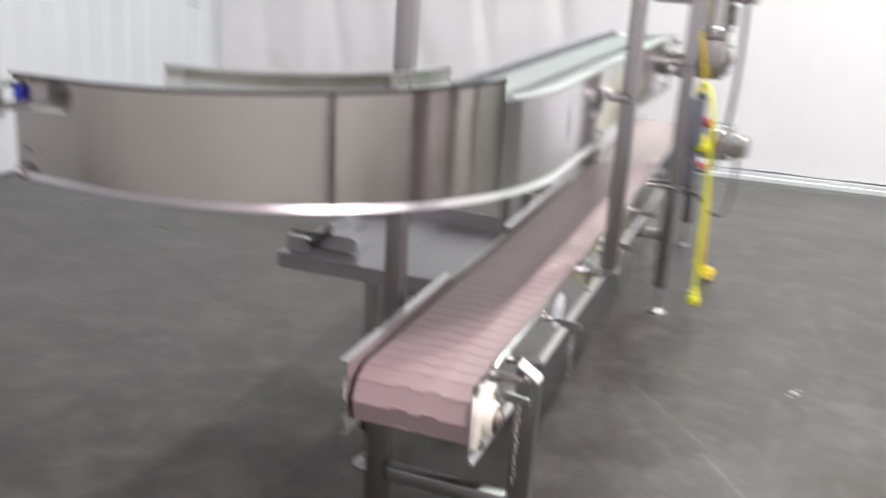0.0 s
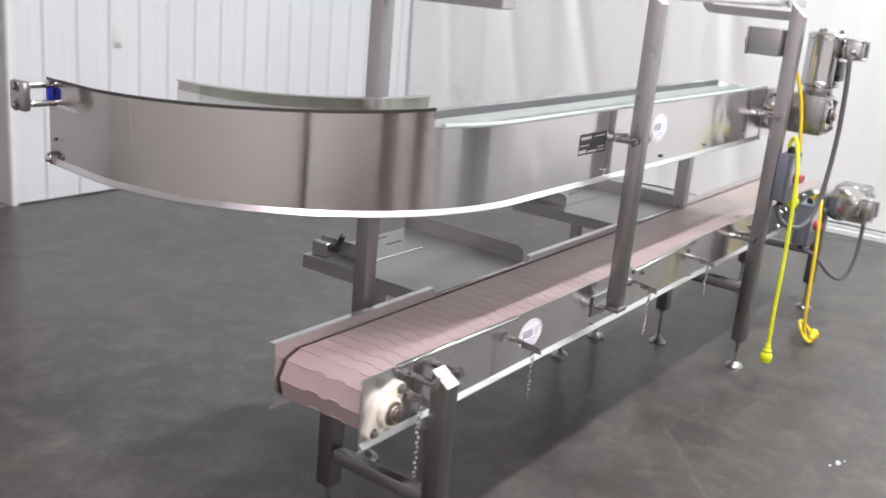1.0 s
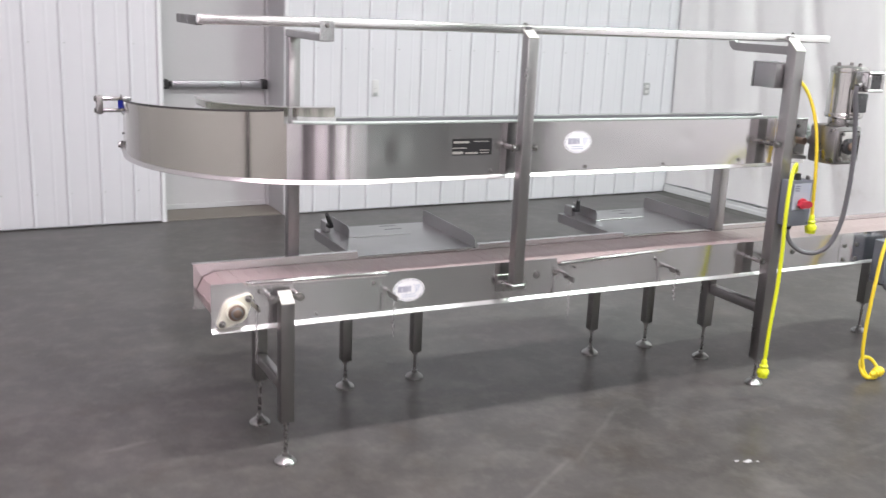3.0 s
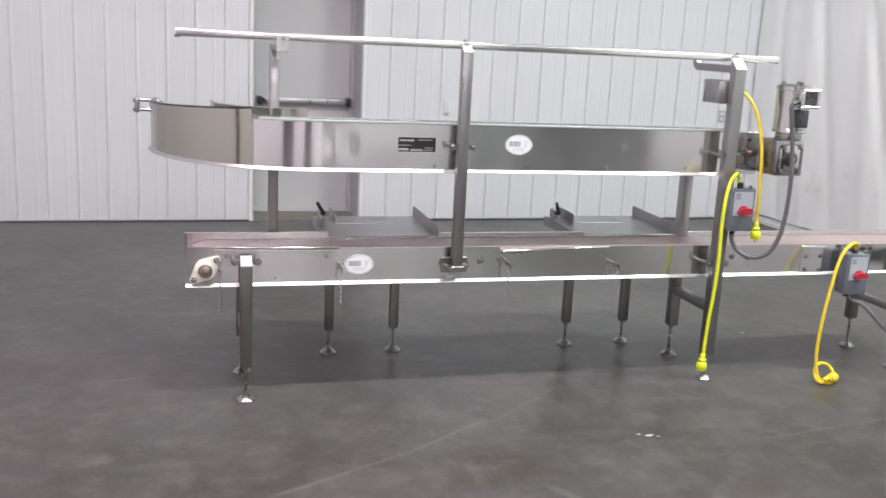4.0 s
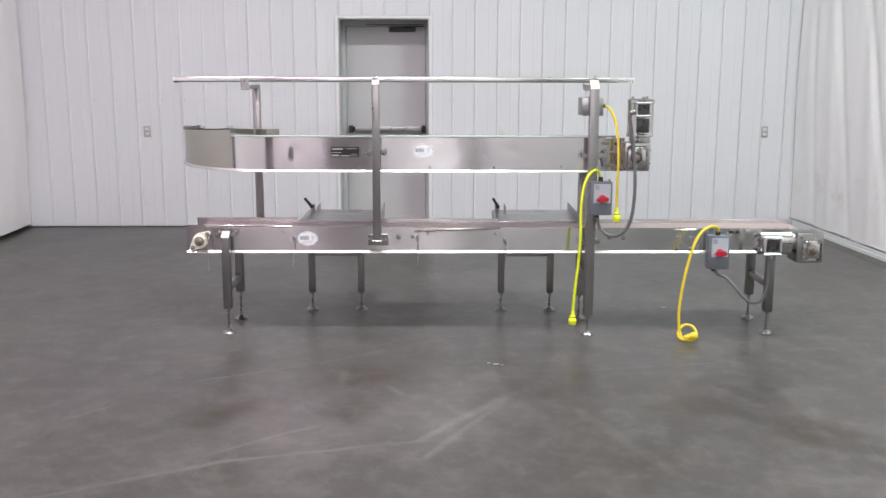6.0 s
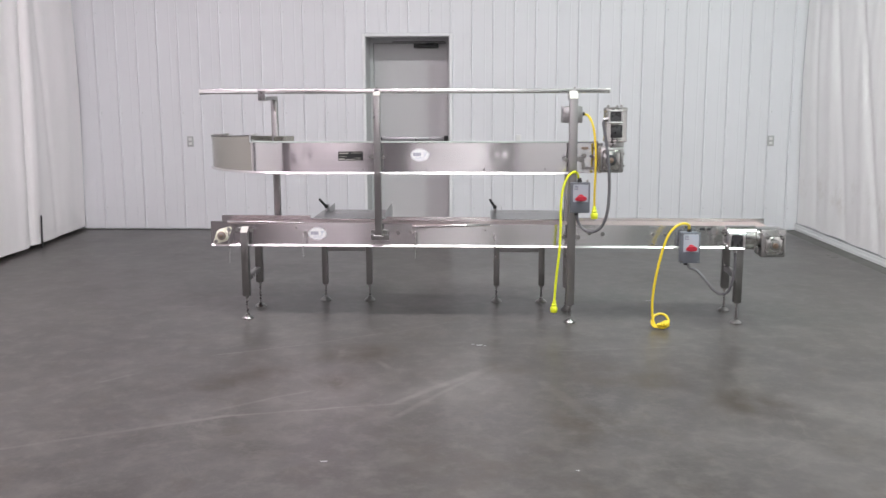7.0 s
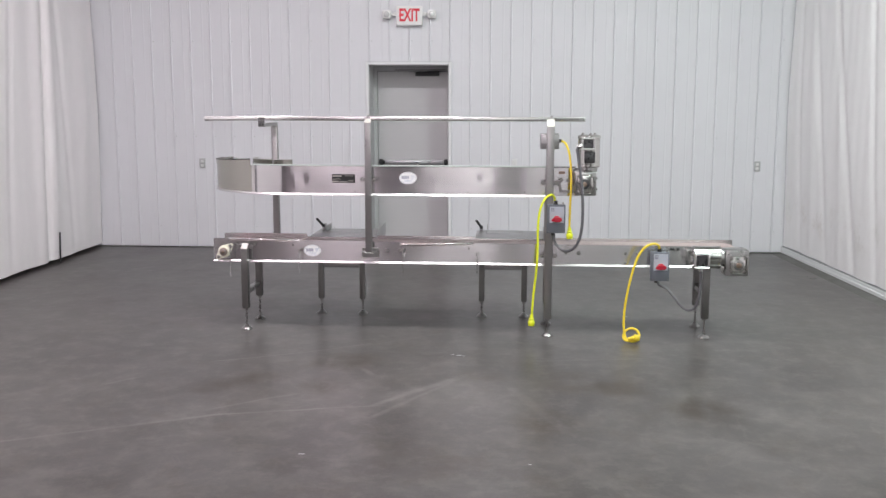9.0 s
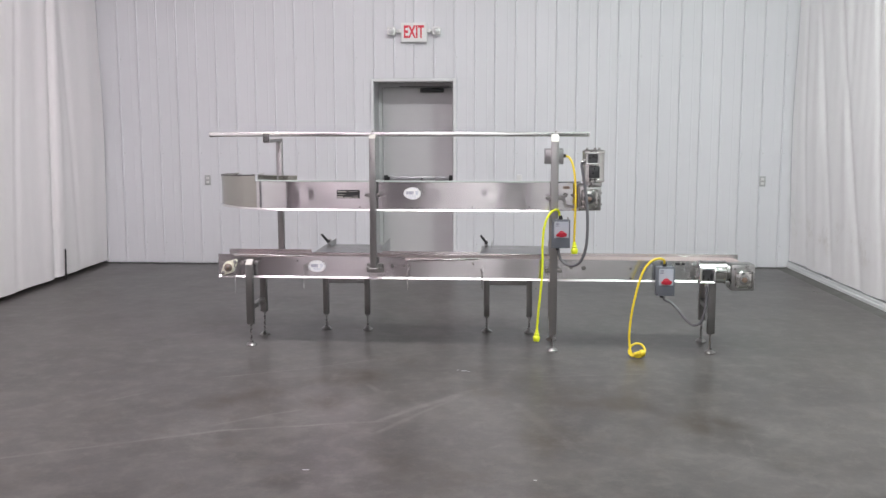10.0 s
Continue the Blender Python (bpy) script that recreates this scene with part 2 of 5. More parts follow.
def floor_material():
    """Sealed grey concrete: cloudy tone, darker damp-looking patches, pale scuffs and long faint scratches."""
    m = bpy.data.materials.new("sealed_concrete")
    m.use_nodes = True
    nt = m.node_tree
    b = nt.nodes["Principled BSDF"]
    tc = nt.nodes.new("ShaderNodeTexCoord")

    def noise_of(scale, detail, stretch=(1, 1, 1), turn=0.0, rough=0.55, distort=0.0):
        mp = nt.nodes.new("ShaderNodeMapping")
        mp.inputs["Scale"].default_value = stretch
        mp.inputs["Rotation"].default_value = (0, 0, radians(turn))
        nt.links.new(tc.outputs["Object"], mp.inputs["Vector"])
        n = nt.nodes.new("ShaderNodeTexNoise")
        n.inputs["Scale"].default_value, n.inputs["Detail"].default_value = scale, detail
        n.inputs["Roughness"].default_value, n.inputs["Distortion"].default_value = rough, distort
        nt.links.new(mp.outputs["Vector"], n.inputs["Vector"])
        return n.outputs["Fac"]

    def span(src, lo, hi, to_lo, to_hi):
        r = nt.nodes.new("ShaderNodeMapRange")
        for k, v in zip(("From Min", "From Max", "To Min", "To Max"), (lo, hi, to_lo, to_hi)):
            r.inputs[k].default_value = v
        nt.links.new(src, r.inputs["Value"])
        return r.outputs["Result"]

    def blend(fac, a, c):
        x = nt.nodes.new("ShaderNodeMix")
        x.data_type = "RGBA"
        nt.links.new(fac, x.inputs["Factor"])
        if isinstance(a, tuple):
            x.inputs["A"].default_value = (*a, 1)
        else:
            nt.links.new(a, x.inputs["A"])
        x.inputs["B"].default_value = (*c, 1)
        return x.outputs["Result"]

    cloud = noise_of(0.55, 5, rough=0.55)
    patch = noise_of(1.7, 6, rough=0.62, distort=0.25)
    mottle = noise_of(3.6, 7, rough=0.66, distort=0.2)
    bloom = noise_of(8.5, 6, rough=0.65)
    grit = noise_of(40, 4, rough=0.65)
    speck = noise_of(75, 2, rough=0.6)
    scuff = noise_of(1.3, 6, (5.0, 1.0, 1), 62, 0.65, 0.5)
    col = blend(span(cloud, 0.30, 0.70, 0, 1), (0.0440, 0.0400, 0.0400), (0.0880, 0.0815, 0.0795))
    col = blend(span(patch, 0.44, 0.70, 0, 0.80), col, (0.0410, 0.0362, 0.0320))
    col = blend(span(mottle, 0.47, 0.77, 0, 0.56), col, (0.1382, 0.1280, 0.1190))
    col = blend(span(bloom, 0.49, 0.76, 0, 0.52), col, (0.1536, 0.1434, 0.1331))
    rust = noise_of(4.8, 7, rough=0.70, distort=0.3)
    col = blend(span(rust, 0.52, 0.72, 0, 0.58), col, (0.0560, 0.0445, 0.0345))
    col = blend(span(grit, 0.45, 0.85, 0, 0.35), col, (0.1088, 0.1024, 0.0947))
    col = blend(span(scuff, 0.58, 0.85, 0, 0.10), col, (0.1664, 0.1562, 0.1446))
    col = blend(span(speck, 0.64, 0.85, 0, 0.4), col, (0.1920, 0.1830, 0.1728))
    crack = noise_of(3.0, 5, rough=0.6, distort=0.6)
    ridge = nt.nodes.new("ShaderNodeMath")
    ridge.operation = "PINGPONG"
    ridge.inputs[1].default_value = 0.5
    nt.links.new(crack, ridge.inputs[0])
    keep = nt.nodes.new("ShaderNodeMath")
    keep.operation = "MULTIPLY"
    nt.links.new(span(ridge.outputs[0], 0.468, 0.50, 0, 0.18), keep.inputs[0])
    nt.links.new(span(cloud, 0.45, 0.65, 0, 1), keep.inputs[1])
    col = blend(keep.outputs[0], col, (0.175, 0.165, 0.152))
    # soft pale drag marks: bands along stretches of the floor, broken up by noise
    breakup = span(noise_of(4.0, 4, rough=0.6), 0.34, 0.60, 0.2, 1.0)
    wobble = span(noise_of(6.0, 3), 0.0, 1.0, -0.014, 0.014)

    def times(a, c):
        k = nt.nodes.new("ShaderNodeMath")
        k.operation = "MULTIPLY"
        for n, v in enumerate((a, c)):
            if isinstance(v, float):
                k.inputs[n].default_value = v
            else:
                nt.links.new(v, k.inputs[n])
        return k.outputs[0]

    def soft(src, lo, hi, to_lo, to_hi):
        out = span(src, lo, hi, to_lo, to_hi)
        out.node.interpolation_type = "SMOOTHSTEP"
        return out

    for (ax, ay), (bx, by), wide, strong in SMEARS:
        length, turn = math.hypot(bx - ax, by - ay), math.atan2(by - ay, bx - ax)
        mp = nt.nodes.new("ShaderNodeMapping")
        c, sn = math.cos(turn), math.sin(turn)
        mp.inputs["Rotation"].default_value = (0, 0, -turn)
        mp.inputs["Location"].default_value = (-(c * ax + sn * ay), -(c * ay - sn * ax), 0)
        nt.links.new(tc.outputs["Object"], mp.inputs["Vector"])
        xyz = nt.nodes.new("ShaderNodeSeparateXYZ")
        nt.links.new(mp.outputs["Vector"], xyz.inputs[0])
        off = nt.nodes.new("ShaderNodeMath")
        nt.links.new(xyz.outputs["Y"], off.inputs[0])
        nt.links.new(wobble, off.inputs[1])
        away = nt.nodes.new("ShaderNodeMath")
        away.operation = "ABSOLUTE"
        nt.links.new(off.outputs[0], away.inputs[0])
        band = times(soft(away.outputs[0], wide * 0.25, wide, strong, 0.0), breakup)
        ends = times(soft(xyz.outputs["X"], -0.05, 0.06, 0.0, 1.0), soft(xyz.outputs["X"], length - 0.06, length + 0.05, 1.0, 0.0))
        col = blend(times(band, ends), col, (0.178, 0.168, 0.160))
    for px, py, pr, strong in STAINS:
        mp = nt.nodes.new("ShaderNodeMapping")
        mp.inputs["Location"].default_value = (-px, -py, 0)
        nt.links.new(tc.outputs["Object"], mp.inputs["Vector"])
        far = nt.nodes.new("ShaderNodeVectorMath")
        far.operation = "LENGTH"
        nt.links.new(mp.outputs["Vector"], far.inputs[0])
        col = blend(times(soft(far.outputs["Value"], pr * 0.2, pr, strong, 0.0), span(rust, 0.38, 0.58, 0.0, 1.0)), col, (0.044, 0.034, 0.025))
    nt.links.new(col, b.inputs["Base Color"])
    nt.links.new(span(patch, 0.3, 0.75, 0.36, 0.27), b.inputs["Roughness"])
    b.inputs["Specular IOR Level"].default_value = 0.30
    bp = nt.nodes.new("ShaderNodeBump")
    bp.inputs["Strength"].default_value, bp.inputs["Distance"].default_value = 0.02, 0.003
    nt.links.new(cloud, bp.inputs["Height"])
    nt.links.new(bp.outputs["Normal"], b.inputs["Normal"])
    return m


CONCRETE = floor_material()


# ---- building helpers ----
def frame_of(turn, about):
    """A plan turned by some degrees about a point."""
    return Matrix.Translation((*about, 0)) @ pose(0, 0, 0, 0, 0, turn) @ Matrix.Translation((-about[0], -about[1], 0))


MACHINE = frame_of(-0.8, (3.5, 1.32))   # the conveyors stand a little askew in the room
ROOM = Matrix.Identity(4)
BASE = {}


def thing(name, base, label="", category="", group="", kind="", plan=MACHINE):
    ob = new(name)
    ob.empty_display_size = 0.1
    ob.matrix_world = plan @ Matrix.Translation(base)
    BASE[ob] = Vector(base)
    return tagged(ob, label, category, group, kind)


def mesh_of(name, bm, mat, smooth=35):
    me = bpy.data.meshes.new(name)
    bmesh.ops.recalc_face_normals(bm, faces=bm.faces)
    if smooth:
        for f in bm.faces:
            f.smooth = True
        for e in bm.edges:
            if len(e.link_faces) != 2 or e.calc_face_angle(0) > radians(smooth):
                e.smooth = False
    if mat.name in GRAINED:
        uv = bm.loops.layers.uv.new("grain")
        for f in bm.faces:
            n = f.normal
            side = Vector((0, 0, 1)).cross(n)
            side = side.normalized() if side.length > 0.3 else Vector((1, 0, 0))
            up = n.cross(side)
            for lp in f.loops:
                lp[uv].uv = (lp.vert.co.dot(up), lp.vert.co.dot(side))
    bm.to_mesh(me)
    bm.free()
    me.materials.append(mat)
    return me


def part(name, bm, mat, parent, label="", smooth=35):
    """ONE mesh under a thing or a part; the bmesh is in plan coordinates."""
    base = BASE[parent]
    bmesh.ops.translate(bm, verts=bm.verts, vec=-base)
    ob = new(name, mesh_of(name, bm, mat, smooth))
    ob.parent = parent
    BASE[ob] = base
    if label:
        ob["label"] = label
    return ob


def piece(name, me, parent, m):
    """One of many alike pieces on shared mesh data, at pose m in the parent's own space."""
    ob = new(name, me)
    ob.parent = parent
    ob.matrix_local = m
    return ob


def box(bm, lo, hi, bevel=0.0, seg=1, m=None):
    r = bmesh.ops.create_cube(bm, size=1)
    vs = r["verts"]
    c = [(a + b) / 2 for a, b in zip(lo, hi)]
    s = [b - a for a, b in zip(lo, hi)]
    for v in vs:
        v.co = Vector([c[i] + v.co[i] * s[i] for i in range(3)])
    if bevel:
        es = list({e for v in vs for e in v.link_edges})
        r = bmesh.ops.bevel(bm, geom=es, offset=bevel, segments=seg, affect="EDGES", profile=0.5)
        vs = list({v for f in r["faces"] for v in f.verts} | {v for v in vs if v.is_valid})
    if m:
        bmesh.ops.transform(bm, matrix=m, verts=[v for v in vs if v.is_valid])
    return bm


def Box(lo, hi, bevel=0.0, seg=1):
    return box(bmesh.new(), lo, hi, bevel, seg)


def rod(bm, a, b, r, seg=16, r2=None, bevel=0.0):
    a, b = Vector(a), Vector(b)
    m = Matrix.Translation((a + b) / 2) @ (b - a).to_track_quat("Z", "Y").to_matrix().to_4x4()
    out = bmesh.ops.create_cone(bm, cap_ends=True, segments=seg, radius1=r, radius2=r if r2 is None else r2, depth=(b - a).length, matrix=m)
    if bevel:
        rim = [e for e in {e for v in out["verts"] for e in v.link_edges} if any(len(f.verts) > 4 for f in e.link_faces)]
        bmesh.ops.bevel(bm, geom=rim, offset=bevel, segments=2, affect="EDGES", profile=0.5)
    return bm


def Rod(a, b, r, seg=16, r2=None, bevel=0.0):
    return rod(bmesh.new(), a, b, r, seg, r2, bevel)


def lathe(bm, rings, m=None, seg=20):
    """Turn (radius, height) pairs round z, then move by m."""
    m = m or Matrix.Identity(4)
    rows = []
    for r, z in rings:
        if r < 1e-6:
            rows.append([bm.verts.new(m @ Vector((0, 0, z)))])
        else:
            rows.append([bm.verts.new(m @ Vector((r * math.cos(2 * math.pi * i / seg), r * math.sin(2 * math.pi * i / seg), z))) for i in range(seg)])
    for p, q in zip(rows, rows[1:]):
        for i in range(seg):
            j = (i + 1) % seg
            if len(p) == 1 and len(q) > 1:
                bm.faces.new((p[0], q[i], q[j]))
            elif len(q) == 1 and len(p) > 1:
                bm.faces.new((p[i], p[j], q[0]))
            elif len(p) > 1:
                bm.faces.new((p[i], p[j], q[j], q[i]))
    for row, flip in ((rows[0], True), (rows[-1], False)):
        if len(row) > 1:
            bm.faces.new(row[::-1] if flip else row)
    return bm


def prism(bm, outline, offset):
    """A flat outline (3D points) pushed out along offset."""
    off = Vector(offset)
    a = [bm.verts.new(Vector(p)) for p in outline]
    b = [bm.verts.new(Vector(p) + off) for p in outline]
    bm.faces.new(a[::-1])
    bm.faces.new(b)
    n = len(a)
    for i in range(n):
        j = (i + 1) % n
        bm.faces.new((a[i], a[j], b[j], b[i]))
    return bm


def Prism(outline, offset):
    return prism(bmesh.new(), outline, offset)


def smooth_path(points, steps=8):
    """Catmull-Rom through the points."""
    pts = [Vector(p) for p in points]
    pts = [2 * pts[0] - pts[1]] + pts + [2 * pts[-1] - pts[-2]]
    out = []
    for i in range(1, len(pts) - 2):
        p0, p1, p2, p3 = pts[i - 1:i + 3]
        for k in range(steps):
            t = k / steps
            out.append(0.5 * (2 * p1 + (p2 - p0) * t + (2 * p0 - 5 * p1 + 4 * p2 - p3) * t * t + (3 * p1 - p0 - 3 * p2 + p3) * t ** 3))
    out.append(pts[-2])
    return out


def sweep(bm, path, section, closed_ends=True, up=(0, 0, 1)):
    """Carry a closed section (side, up) along a path."""
    path = [Vector(p) for p in path]
    rows = []
    side_last = None
    for i, p in enumerate(path):
        d = (path[min(i + 1, len(path) - 1)] - path[max(i - 1, 0)]).normalized()
        side = d.cross(Vector(up))
        if side.length < 0.25 and side_last is not None:
            side = side_last - d * side_last.dot(d)
        elif side_last is not None and side.dot(side_last) < 0:
            side = -side
        if side.length < 1e-4:
            side = d.orthogonal()
        side.normalize()
        side_last = side
        u = side.cross(d).normalized()
        rows.append([bm.verts.new(p + side * a + u * b) for a, b in section])
    n = len(section)
    for p, q in zip(rows, rows[1:]):
        for i in range(n):
            j = (i + 1) % n
            bm.faces.new((p[i], p[j], q[j], q[i]))
    if closed_ends:
        bm.faces.new(rows[0][::-1])
        bm.faces.new(rows[-1])
    return bm


def ring(r, seg=10):
    return [(r * math.cos(2 * math.pi * i / seg), r * math.sin(2 * math.pi * i / seg)) for i in range(seg)]


def tube(bm, points, r, steps=8, seg=10):
    """A round cord, carried without twisting."""
    path = smooth_path(points, steps)
    rows = []
    d = (path[1] - path[0]).normalized()
    n = d.orthogonal().normalized()
    for i, p in enumerate(path):
        d = (path[min(i + 1, len(path) - 1)] - path[max(i - 1, 0)]).normalized()
        n = (n - d * n.dot(d)).normalized()
        b = d.cross(n)
        rows.append([bm.verts.new(p + n * x + b * y) for x, y in ring(r, seg)])
    for p, q in zip(rows, rows[1:]):
        for i in range(seg):
            j = (i + 1) % seg
            bm.faces.new((p[i], p[j], q[j], q[i]))
    bm.faces.new(rows[0][::-1])
    bm.faces.new(rows[-1])
    return bm


def hexbolt(bm, p, d, r=0.008, head=0.006, shank=0.0):
    """A hexagonal head with a domed washer, standing on p and pointing along d."""
    p, d = Vector(p), Vector(d).normalized()
    rod(bm, p, p + d * 0.002, r * 1.45, 16)
    if shank:
        rod(bm, p, p + d * shank, r * 0.55, 10)
    rod(bm, p + d * 0.0015, p + d * (0.002 + head), r, 6)
    rod(bm, p + d * (0.002 + head), p + d * (0.0035 + head), r * 0.8, 12, r * 0.4)
    return bm


def foot_parts(leg, x, y, top):
    """A threaded stem and a domed swivel foot under a leg."""
    bm = Rod((x, y, 0.02), (x, y, top), 0.0075, 12)
    rod(bm, (x, y, top - 0.012), (x, y, top + 0.002), 0.016, 6)
    part("stem", bm, BOLT, leg, "threaded steel stem")
    bm = lathe(bmesh.new(), [(0.041, 0), (0.041, 0.006), (0.036, 0.012), (0.022, 0.022), (0.013, 0.026), (0.013, 0.036), (0.0, 0.037)], Matrix.Translation((x, y, 0)), 24)
    part("foot", bm, CAST, leg, "round domed steel levelling foot")


def tube_leg(parent, x, y, lo, hi, w=0.05, label="", slope=0.0, name="leg"):
    """A square tube standing upright; slope cuts the top down towards the front."""
    h = w / 2
    bm = bmesh.new()
    vs = [bm.verts.new(c) for c in ((x - h, y - h, lo), (x + h, y - h, lo), (x + h, y + h, lo), (x - h, y + h, lo))]
    vt = [bm.verts.new(c) for c in ((x - h, y - h, hi - slope), (x + h, y - h, hi - slope), (x + h, y + h, hi), (x - h, y + h, hi))]
    bm.faces.new(vs[::-1])
    bm.faces.new(vt)
    for i in range(4):
        j = (i + 1) % 4
        bm.faces.new((vs[i], vs[j], vt[j], vt[i]))
    bmesh.ops.bevel(bm, geom=[e for e in bm.edges], offset=0.004, segments=2, affect="EDGES", profile=0.5)
    leg = part(name, bm, LEG if name == "leg" else TUBE, parent, label)
    if slope:
        d = Vector((0, -w, -slope)).normalized()
        c = Vector((x, y, hi - slope / 2))
        n = Vector((0, -slope, w)).normalized()
        cap = [c + n * 0.0005 + Vector((sx * (h - 0.001), 0, 0)) + d * (sd * math.hypot(w, slope) * 0.5) for sx, sd in ((-1, -1), (1, -1), (1, 1), (-1, 1))]
        part("cap", Prism(cap, n * 0.003), ENDCAP, leg, "pale welded end cap")
    return leg


# ---- the room ----
YB = 5.36
DOOR_L, DOOR_R, DOOR_T, LEAF = 2.352, 3.276, 2.135, 5.78


def build_room():
    fl = new("floor", mesh_of("floor", Box((-3.6, -10.5, -0.15), (8.6, 6.3, 0.0)), CONCRETE, 0))
    tagged(fl, "dark grey sealed concrete floor with scuffs and stains", "floor", kind="structure")
    BASE[fl] = Vector((0, 0, 0))

    # back wall: a thick core with the doorway through it, and ribbed panels on its face
    bm = bmesh.new()
    prism(bm, [(-3.2, YB + 0.03, 0), (DOOR_L, YB + 0.03, 0), (DOOR_L, YB + 0.03, DOOR_T), (DOOR_R, YB + 0.03, DOOR_T), (DOOR_R, YB + 0.03, 0),
               (8.4, YB + 0.03, 0), (8.4, YB + 0.03, ROOF), (-3.2, YB + 0.03, ROOF)], (0, 0.41, 0))
    wall = new("wall_north", mesh_of("wall_north", bm, SEAM, 0))
    tagged(wall, "white ribbed metal panel wall with a recessed doorway", "wall", kind="structure")
    BASE[wall] = Vector((0, 0, 0))
    step, x0 = 0.2310, 0.507 - 0.2310 * 7
    for k in range(40):
        a, b = x0 + k * step, x0 + (k + 1) * step
        spans = [(a, b, 0.012, ROOF)]
        if b > DOOR_L - 0.02 and a < DOOR_R + 0.02:
            spans = [(a, b, DOOR_T + 0.035, ROOF)]
            if a < DOOR_L - 0.035:
                spans.append((a, DOOR_L - 0.03, 0.012, DOOR_T + 0.035))
            if b > DOOR_R + 0.035:
                spans.append((DOOR_R + 0.03, b, 0.012, DOOR_T + 0.035))
        for c, d, lo, hi in spans:
            # a shallow pan with a raised rib along one edge
            w = d - c
            out = [(c + 0.0005, YB + 0.028), (c + 0.0005, YB + 0.009), (c + 0.007, YB + 0.004)]
            if w > 0.16:
                out += [(c + 0.013, YB + 0.004), (c + 0.022, YB + 0.010), (d - 0.090, YB + 0.010), (d - 0.080, YB + 0.0085), (d - 0.070, YB + 0.010)]
            out += [(d - 0.0052, YB + 0.010), (d - 0.0048, YB + 0.0165), (d - 0.0003, YB + 0.0165), (d - 0.0003, YB + 0.028)]
            p = part("panel", Prism([(x, y, lo) for x, y in out], (0, 0, hi - lo)), PANEL, wall, smooth=0)
    # panel screws in rows
    bm = bmesh.new()
    for k in range(2, 38):
        for z in (0.25, 1.31, 2.40, 3.5):
            x = x0 + k * step + 0.035
            if not (DOOR_L - 0.06 < x < DOOR_R + 0.06 and z < DOOR_T + 0.05):
                rod(bm, (x, YB + 0.0102, z), (x, YB + 0.006, z), 0.0055, 8, 0.004)
    tagged(part("panel_screws", bm, OUTLET, wall, "small grey panel screws"), kind="stuff")

    # doorway lining and trim
    bm = Box((DOOR_L - 0.03, YB - 0.006, 0), (DOOR_L, YB + 0.03, DOOR_T + 0.03), 0.003)
    t = new("trim", mesh_of("trim", bm, TRIM))
    tagged(t, "white painted doorway trim", "trim", kind="structure")
    for lo, hi in (((DOOR_R, YB - 0.006, 0), (DOOR_R + 0.03, YB + 0.03, DOOR_T + 0.03)),
                   ((DOOR_L + 0.002, YB - 0.006, DOOR_T), (DOOR_R - 0.002, YB + 0.03, DOOR_T + 0.03))):
        t = new("trim", mesh_of("trim", Box(lo, hi, 0.003), TRIM))
        tagged(t, "white painted doorway trim", "trim", kind="structure")
    for lo, hi in (((DOOR_L + 0.0005, YB + 0.003, 0.001), (DOOR_L + 0.008, LEAF, DOOR_T - 0.008)),
                   ((DOOR_R - 0.008, YB + 0.003, 0.001), (DOOR_R - 0.0005, LEAF, DOOR_T - 0.008)),
                   ((DOOR_L + 0.0005, YB + 0.003, DOOR_T - 0.0075), (DOOR_R - 0.0005, LEAF, DOOR_T - 0.0005))):
        t = new("trim", mesh_of("trim", Box(lo, hi), REVEAL))
        tagged(t, "grey painted lining of the deep doorway", "trim", kind="structure")

    # the door at the back of the recess
    door = thing("door_1", (2.82, LEAF, 0), "closed grey steel door with panic bar in a deep recess", "door", kind="structure", plan=ROOM)
    part("door_frame", prism(bmesh.new(), [(DOOR_L + 0.008, LEAF - 0.02, 0), (DOOR_L + 0.05, LEAF - 0.02, 0), (DOOR_L + 0.05, LEAF - 0.02, 2.075), (DOOR_R - 0.03, LEAF - 0.02, 2.075),
                                           (DOOR_R - 0.03, LEAF - 0.02, 0), (DOOR_R - 0.008, LEAF - 0.02, 0), (DOOR_R - 0.008, LEAF - 0.02, 2.126), (DOOR_L + 0.008, LEAF - 0.02, 2.126)], (0, 0.10, 0)), REVEAL, door, "grey steel door frame")
    part("door_leaf", Box((DOOR_L + 0.053, LEAF, 0.012), (DOOR_R - 0.033, LEAF + 0.045, 2.071), 0.003), DOORPAINT, door)
    part("door_sweep", Box((DOOR_L + 0.053, LEAF - 0.012, 0.004), (DOOR_R - 0.033, LEAF - 0.001, 0.045), 0.002), REVEAL, door, "grey door sweep")
    bar = part("panic_bar", Box((2.49, LEAF - 0.075, 0.972), (3.03, LEAF - 0.035, 1.022), 0.008, 2), BARGREY, door, "grey aluminium push bar")
    part("bar_housing", Box((3.032, LEAF - 0.068, 0.968), (3.20, LEAF - 0.0005, 1.026), 0.006, 2), BARGREY, bar, "darker latch housing")
    for x in (2.425, 3.202):
        part("bar_end", Box((x, LEAF - 0.085, 0.960), (x + 0.042, LEAF - 0.0005, 1.034), 0.006, 2), BLACK, bar, "black end bracket")
    part("bar_rail", Box((2.468, LEAF - 0.034, 0.977), (3.03, LEAF - 0.0005, 1.017), 0.003), BLACK, bar)
    clo = part("door_closer", Box((2.86, LEAF - 0.055, 2.015), (3.14, LEAF - 0.0005, 2.062), 0.006, 2), BLACK, door, "dark door closer")
    part("closer_arm", prism(bmesh.new(), [(3.00, LEAF - 0.03, 2.064), (3.22, LEAF - 0.14, 2.064), (3.23, LEAF - 0.12, 2.064), (3.02, LEAF - 0.015, 2.064)], (0, 0, 0.008)), BLACK, clo)
